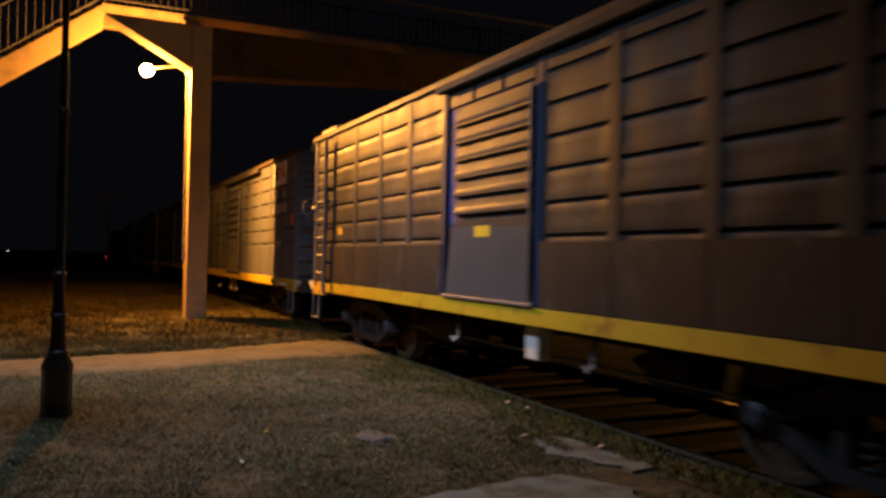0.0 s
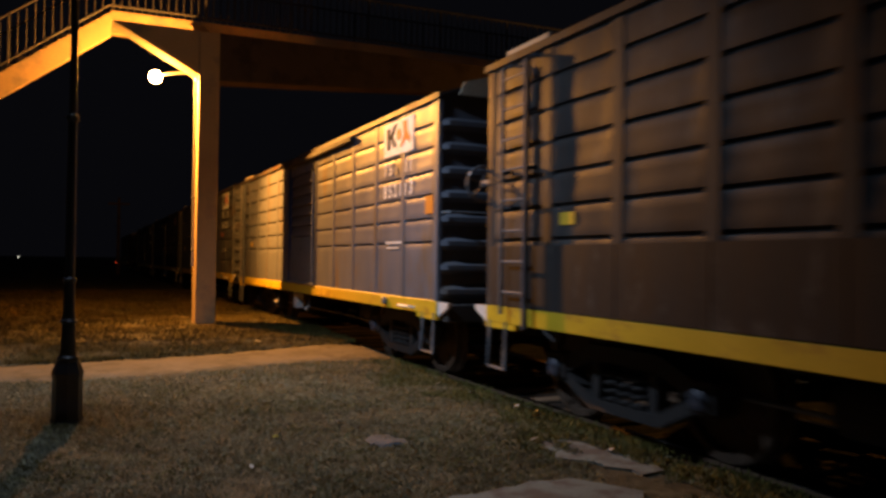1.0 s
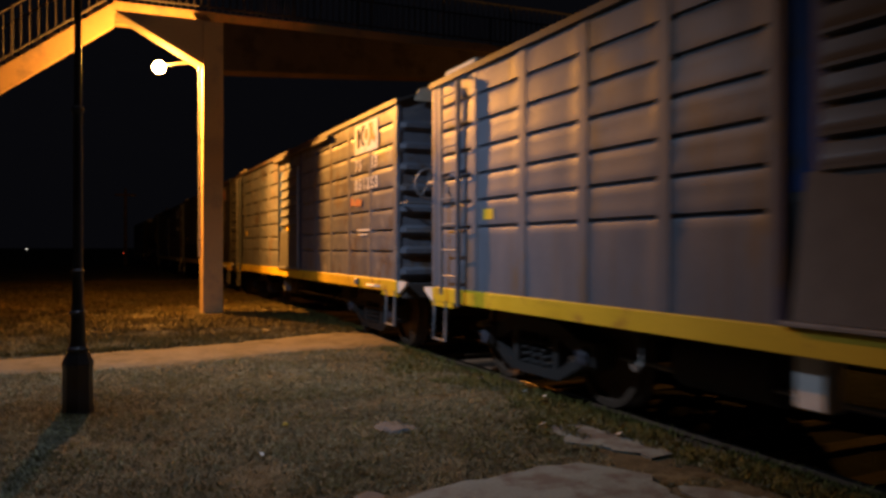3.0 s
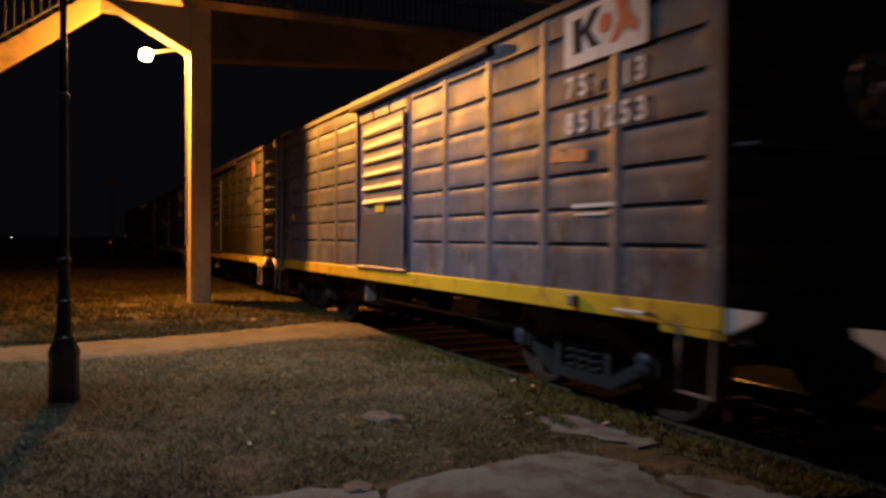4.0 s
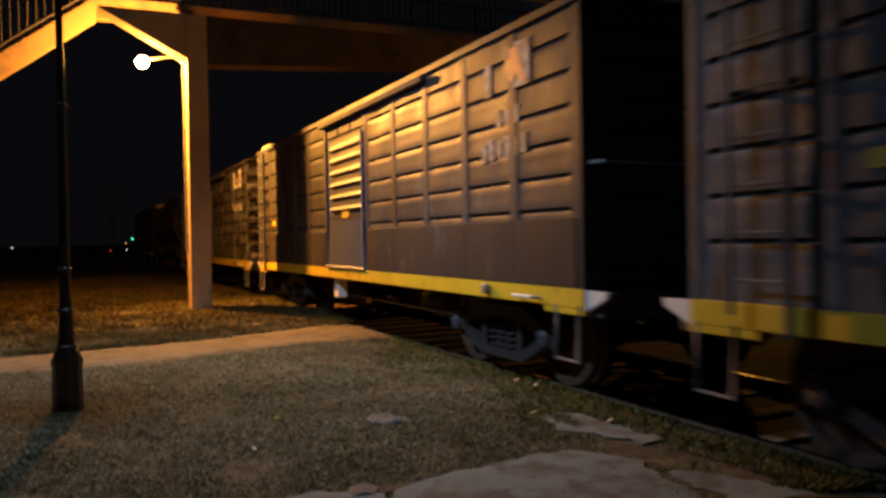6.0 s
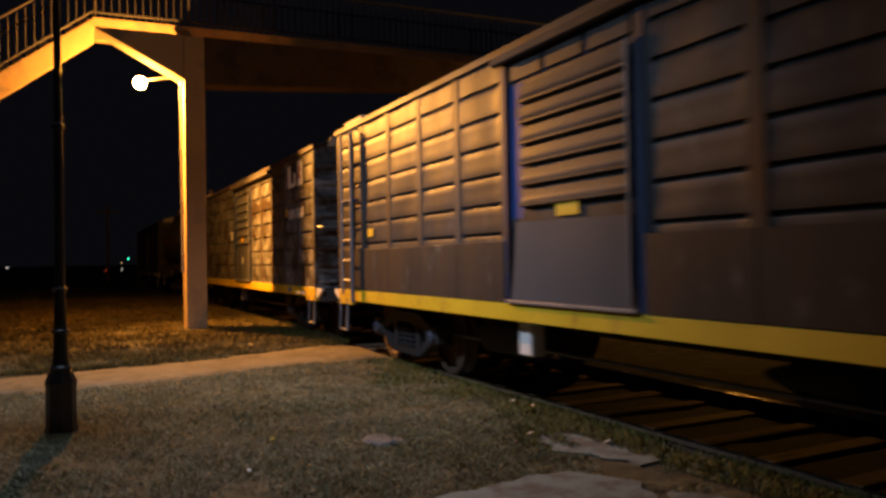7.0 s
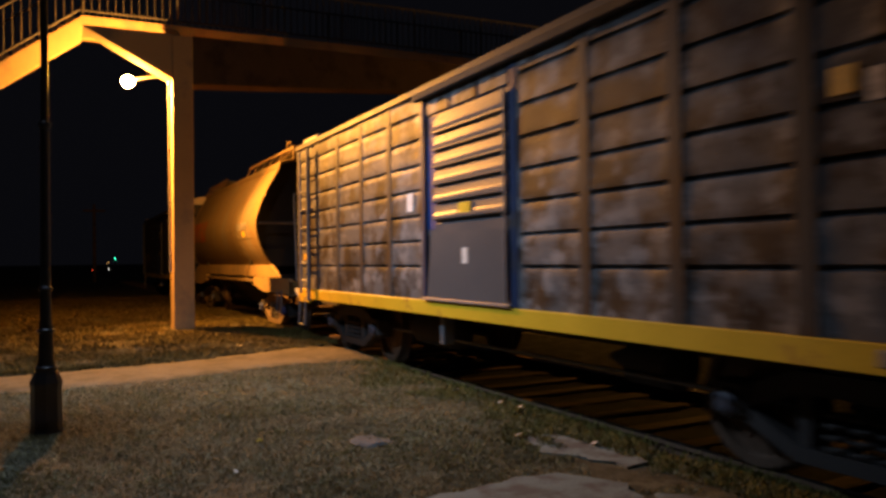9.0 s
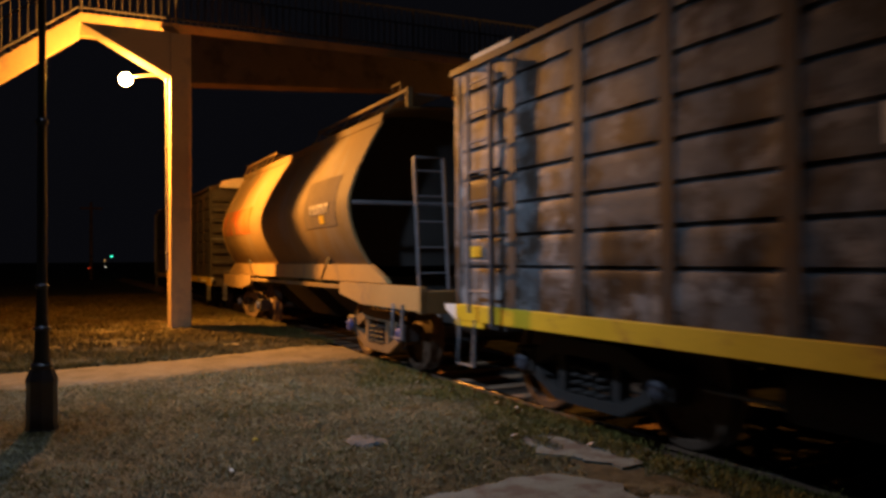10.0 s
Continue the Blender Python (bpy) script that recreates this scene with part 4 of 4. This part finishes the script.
    if seed == 5:
        part("white_tag", box(B(), -0.034, -0.0285, 0.78, 0.89, 1.45, 1.60), WHITE, door, "small white tag")
        part("white_tag", box(B(), f + 0.005, f + 0.0075, d1 + 0.30, d1 + 0.46, 2.02, 2.22), WORN, w, "worn white patch")
    if seed == 3:
        part("faded_patch", prism(B(), [(1.92, 2.08), (1.42, 2.05), (1.40, 2.14), (1.62, 2.17), (1.66, 2.13), (1.88, 2.20)], "x", f, f + 0.003), FADED, w, "worn orange paint smear")
    if seed == 2:
        part("orange_tag", box(B(), f, f + 0.003, 0.12, 0.34, 2.02, 2.22), ORANGE, w, "orange painted square")
    a, z = (LONG - 0.5, 1.51) if seed == 5 else (LONG - 1.45, 1.77)
    part("side_label", box(B(), f + 0.005, f + 0.0085, a, a + 0.2, z, z + 0.10), LABEL_YELLOW, w, "small yellow label")
    return w


def hopper(u):
    """A covered hopper wagon with a barrel-shaped body on an open frame."""
    w = thing("hopper_wagon", pose(TRACK, u, 0), "pale barrel-sided covered hopper wagon with roof walkways", "freight wagon", "wagons of the train")
    TRAIN.append((w, u, 0.0))
    L, b0, b1 = 11.9, 2.4, 11.2
    # body: barrel sides that lean in to a roof kerb above and to the skirt below
    def side(z):
        """Half width of the body at a height: widest a little below the middle, straighter above."""
        return 1.435 - (0.43 * (2.25 - z) ** 1.9 if z < 2.25 else 0.505 * ((z - 2.25) / 1.12) ** 1.4)
    prof = [(-side(z), z) for z in [1.38 + (3.37 - 1.38) * i / 15 for i in range(16)]]
    prof += [(-0.94, 3.38), (-0.94, 3.48), (-0.87, 3.495), (-0.45, 3.59), (0, 3.62)]
    outline = prof + [(-x, z) for x, z in prof[-2::-1]]
    bm = B()
    rings = [[bm.verts.new((x, y, z)) for x, z in outline] for y in [b0 + (b1 - b0) * i / 10 for i in range(11)]]
    for a, b in zip(rings, rings[1:]):
        for k in range(len(outline) - 1):
            bm.faces.new((a[k], b[k], b[k + 1], a[k + 1]))
    part("body", bm, HOPPER, w, "pale curved body side")
    for y in (b0, b1):
        part("end_rim", tube(B(), [(x * 0.998, y, z) for x, z in outline], 0.022, 5), HOPPER, w)
    # Set-back ends, coloured near-black for the shade inside them.
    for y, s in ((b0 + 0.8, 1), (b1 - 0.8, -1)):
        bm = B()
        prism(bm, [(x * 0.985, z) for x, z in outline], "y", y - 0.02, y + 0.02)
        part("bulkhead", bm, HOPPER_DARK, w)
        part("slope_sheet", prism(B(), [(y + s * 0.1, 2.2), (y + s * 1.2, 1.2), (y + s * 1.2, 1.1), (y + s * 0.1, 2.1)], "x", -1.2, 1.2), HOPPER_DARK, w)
    part("skirt", prism(B(), [(1.63, 1.17), (b1 + 0.5, 1.17), (b1 + 0.4, 1.24), (b1 - 0.1, 1.41), (2.25, 1.41), (1.75, 1.24)], "x", -1.20, -1.13), SKIRT, w, "pale cleaner plate along the foot of the body")
    part("far_skirt", box(B(), 1.13, 1.20, b0 + 0.02, b1 - 0.02, 1.17, 1.41, 0.01), HOPPER, w)
    for y0, y1 in ((0.3, 3.08), (L - 3.1, L - 0.3)):
        for x in (-1.34, 1.26):
            part("side_sill", prism(B(), [(y0, 1.165), (y1, 1.165), (y1, 1.0), (y1 - 0.9, 0.89), (y0, 0.89)] if y0 < 1 else [(y0, 1.165), (y1, 1.165), (y1, 0.89), (y0 + 0.9, 0.89), (y0, 1.0)], "x", x, x + 0.08), SKIRT, w)
    part("side_bar", box(B(), -1.33, -1.29, 2.7, L - 2.9, 1.06, 1.12, 0.006), HOPPER, w)
    for y in (0.3, L - 0.38):
        part("end_sill", box(B(), -1.34, 1.34, y, y + 0.08, 0.86, 1.12, 0.01), HOPPER, w)
    part("centre_sill", box(B(), -0.25, 0.25, 0.3, L - 0.3, 0.62, 1.0, 0.01), DARK, w)
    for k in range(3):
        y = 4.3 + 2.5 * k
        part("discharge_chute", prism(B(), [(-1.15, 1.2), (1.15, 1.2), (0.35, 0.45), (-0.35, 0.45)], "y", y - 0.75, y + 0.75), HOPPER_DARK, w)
    # roof walkways: a grating inboard, an edge rail on slanted supports
    for y0, y1, n in ((1.9, 5.8, 6), (8.75, 11.5, 6)):
        part("walkway", box(B(), -0.7, -0.28, y0, y1, 3.665, 3.69, 0.004), GREYMETAL, w)
        for i in range(n):
            y = y0 + 0.1 + (y1 - y0 - 0.2) * i / (n - 1)
            part("walkway_support", tube(B(), [(-0.9, max(y, b0 + 0.02), 3.48), (-0.78, y + 0.05, 3.70), (-0.35, y + 0.05, 3.665)], 0.016, 5), HOPPER, w)
        part("walkway_rail", box(B(), -0.80, -0.76, y0, y1, 3.695, 3.74, 0.004), HOPPER, w)
    part("grab_rail", tube(B(), [(-0.78, 2.12, 3.73), (-0.78, 2.12, 3.86), (-0.78, 2.42, 3.86), (-0.78, 2.42, 3.73)], 0.016, 6), HOPPER, w)
    part("walkway_end", box(B(), -0.81, -0.73, 1.84, 1.90, 3.48, 3.75, 0.006), HOPPER, w)
    for y, s in ((1.68, -1), (b1 - 0.5, 1)):
        ladder = part("ladder", tube(B(), [(-0.95, y + s * 0.5, 1.1), (-0.95, y + s * 0.35, 2.75)], 0.02, 6), GREYMETAL, w, "grey end ladder")
        part("stile", tube(B(), [(-0.55, y + s * 0.5, 1.1), (-0.55, y + s * 0.35, 2.75), (-0.95, y + s * 0.35, 2.75)], 0.02, 6), GREYMETAL, ladder)
        for i in range(5):
            z = 1.3 + 0.32 * i
            part("rung", tube(B(), [(-0.95, y + s * (0.5 - 0.09 * (z - 1.1)), z), (-0.55, y + s * (0.5 - 0.09 * (z - 1.1)), z)], 0.013, 6), GREYMETAL, ladder)
        part("end_brace", tube(B(), [(-1.38, b0 if s < 0 else b1, 2.25), (1.38, b0 if s < 0 else b1, 2.25)], 0.03, 6), GREYMETAL, w)
        part("step_stirrup", tube(B(), [(-1.34, y + s * 0.75 - 0.15, 0.95), (-1.36, y + s * 0.75 - 0.14, 0.55), (-1.36, y + s * 0.75 + 0.14, 0.55), (-1.34, y + s * 0.75 + 0.15, 0.95)], 0.02, 6), GREYMETAL, w)
    for y, turn in ((0.35, 0), (L - 0.35, 180)):
        part("coupler", coupler_mesh(), BOGIE, w, at=pose(0, y, 0, 0, 0, turn))
    # painted marks on the curved side
    for y0, y1, z0, z1, mat, lab in ((2.99, 4.53, 1.96, 2.69, WHITE, "pale repainted patch"), (3.27, 4.21, 2.15, 2.30, WHITE, "worn white lettering strip"), (3.5, 3.74, 2.01, 2.13, LABEL_YELLOW, "small yellow label"),
                                     (8.4, b1 - 0.04, 2.03, 2.57, RED, "faded red painted panel")):
        bm = B()
        off = 0.006 if lab.startswith(("pale", "faded")) else 0.012
        cols = []
        for i in range(7):
            z = z0 + (z1 - z0) * i / 6
            x = -side(z) - off
            cols.append([bm.verts.new((x, y, z)) for y in (y0, y1)])
        for a, b in zip(cols, cols[1:]):
            bm.faces.new((a[0], b[0], b[1], a[1]))
        part("painted_patch", bm, {WHITE: PATCH if off < 0.01 else FAINT, RED: HOPPER_RED}.get(mat, mat), w, lab)
    for y in (2.2, L - 2.2):
        bogie(w, y, 0.0, TAN_CAST, BLUE_CAP)
    return w


WORN = material("worn_white_paint", (0.85, 0.84, 0.82), 0.6, fine=25, coarse=5, bump=0.03, stain=(0.3, 0.29, 0.28), amount=0.1, stain_scale=6)
LETTER = material("white_lettering_paint", (0.80, 0.80, 0.79), 0.55, var=(0.8, 1.1), fine=25, coarse=5, bump=0.02)
SMEAR = material("smeared_white_paint", (0.62, 0.60, 0.57), 0.6, fine=20, coarse=5, bump=0.03, stain=(0.13, 0.11, 0.10), amount=0.45, stain_scale=4)
FAINT = material("faint_white_paint", (0.27, 0.25, 0.23), 0.6, fine=20, coarse=5, bump=0.03, stain=(0.075, 0.066, 0.06), amount=0.62, stain_scale=9)
PATCH = material("repainted_patch", (0.165, 0.130, 0.080), 0.9, spec=0.05, bump=0.03)
HOPPER_RED = material("faded_red_panel", (0.30, 0.085, 0.022), 0.9, spec=0.05, fine=12, coarse=1.5, bump=0.03, stain=(0.18, 0.115, 0.05), amount=0.5, stain_scale=1.3)
FADED = material("faded_red_paint", (0.45, 0.12, 0.05), 0.5, fine=12, coarse=1.5, bump=0.03, stain=(0.40, 0.33, 0.22), amount=0.4, stain_scale=1.2)

boxcar(0.70, GREY_BROWN, 6, 3.02, 0.270, 1, "brown ribbed steel boxcar with yellow sill and plated lower side", box_at=5.1)
boxcar(13.57, GREY_BLUE, 6, 3.02, 0.262, 2, "clean grey ribbed steel boxcar with white lettering, yellow sill", ("852113", "11"), 6.6, 0.028)
boxcar(26.40, GREY_WORN, 7, 3.06, 0.272, 3, "dented grey ribbed steel boxcar with white lettering", ("851253", "13"), 6.7, 0.0, 0.08)
boxcar(39.25, GREY_BROWN, 6, 3.04, 0.270, 4, "dirty brown-grey ribbed steel boxcar with smeared markings", "bars", 6.6)
boxcar(52.18, GREY_PATCHY, 7, 3.06, 0.272, 5, "peeling grey ribbed steel boxcar with rust and yellow sill", "bars", 6.6, 0.02, 0.06)
hopper(64.75)
boxcar(77.35, GREY_BROWN, 7, 3.06, 0.272, 6, "dark grey ribbed steel boxcar behind the hopper wagon")


# ---------- far lights and litter ----------
def far_lamp(x, y, z, mat, size, label):
    lamp = thing("far_lamp", pose(x, y, 0), label, "lamp", "lights across the yard")
    part("pole", tube(B(), [(0, 0, -0.2), (0, 0, z - size)], 0.05, 6), IRON, lamp)
    part("lens", lathe(B(), [(size * math.sin(a), z - size * math.cos(a)) for a in [math.pi * (i + 0.3) / 8.6 for i in range(9)]], 10), mat, lamp)


for az, el, d, mat, size, label in ((2.24, 0.42, 90, GREEN_GLOW, 0.085, "small green signal lamp far off"), (3.45, 0.36, 92, GREEN_GLOW, 0.08, "small green signal lamp far off"),
                                    (2.06, -0.38, 90, RED_GLOW, 0.05, "small red lamp far off"), (3.02, 0.1, 95, ORANGE_GLOW, 0.05, "small orange lamp far off"),
                                    (3.06, -0.34, 94, WHITE_GLOW, 0.045, "small white lamp far off"), (-3.67, -0.09, 110, WHITE_GLOW, 0.06, "small white lamp far off")):
    a = math.radians(az)
    far_lamp(d * math.sin(a), d * math.cos(a), 1.467 + d * math.tan(math.radians(el)), mat, size, label)


def far_pole(x, y):
    pole = thing("utility_pole", pose(x, y, 0), "plain wooden utility pole far off in the dark", "pole")
    part("shaft", lathe(B(), [(0.12, -0.2), (0.08, 5.6)], 8), TIMBER, pole)
    part("cross_arm", box(B(), -0.7, 0.7, -0.05, 0.05, 5.1, 5.22, 0.01), TIMBER, pole)


far_pole(2.3, 60)


def litter():
    bm = B()
    lathe(bm, [(0.02, -0.01), (0.13, 0.0), (0.15, 0.03), (0.10, 0.055), (0.02, 0.06)], 11)
    for v in bm.verts:
        v.co += Vector((noise.noise(v.co * 9), noise.noise(v.co * 9 + Vector((5, 0, 0))), 0.7 * noise.noise(v.co * 14))) * 0.06
    flat = mesh_of("stone", bm, STONE)
    for x, y, sx, z in ((2.27, 6.10, 1.35, -0.01), (1.49, 4.42, 0.7, 0.0), (2.42, 6.18, 0.6, -0.012)):
        ob = part("stone", flat, STONE, at=pose(0.945 * x, 0.945 * y, z + 0.085, 0, 0, 30 * x))
        ob.scale = (sx * 1.2, sx * 0.8, sx * 0.28)
        tagged(ob, "flat grey lump of broken concrete in the grass", "stone", "stones in the grass")
    scrap = B()
    a = [scrap.verts.new(p) for p in ((-0.03, -0.02, 0.0), (0.03, -0.025, 0.012), (0.035, 0.02, 0.03), (-0.025, 0.025, 0.008))]
    scrap.faces.new(a)
    bmesh.ops.solidify(scrap, geom=scrap.faces[:], thickness=0.003)
    paper = mesh_of("paper_scrap", scrap, LITTER)
    for x, y, s in ((3.38, 5.62, 1.2), (3.9, 6.45, 1.3), (3.95, 7.9, 1.0), (3.75, 5.1, 0.9), (4.0, 7.0, 0.8), (4.05, 6.7, 0.6), (3.85, 8.6, 0.8), (2.1, 6.9, 0.6), (1.1, 5.6, 0.6), (2.6, 12.9, 1.5)):
        ob = part("paper_scrap", paper, LITTER, at=pose(0.945 * x, 0.945 * y, level(y) + 0.02, 0, 0, 77 * x))
        ob.scale = (s, s, s)
        tagged(ob, "crumpled scrap of pale paper in the grass", "litter", "scraps of litter")
    leaf = part("fallen_leaf", tube(B(), [(-0.02, 0, 0.02), (0, 0.008, 0.03), (0.02, 0, 0.02)], 0.009, 5), LEAF, at=pose(1.377, 6.10, 0.085))
    tagged(leaf, "small bright yellow leaf lying in the grass", "leaf")


litter()


# ---------- what moves ----------
def motions():
    for wagon, u, drop in TRAIN:
        walk(wagon, [(t, pose(TRACK, u - SPEED * t, -drop)) for t in [0.5 * i for i in range(21)]])
    turn = math.degrees(SPEED / WHEEL_R)
    for wheel, (x, y, z) in TURNING:
        walk(wheel, [(0.1 * i, pose(x, y, z, turn * 0.1 * i)) for i in range(101)])


motions()
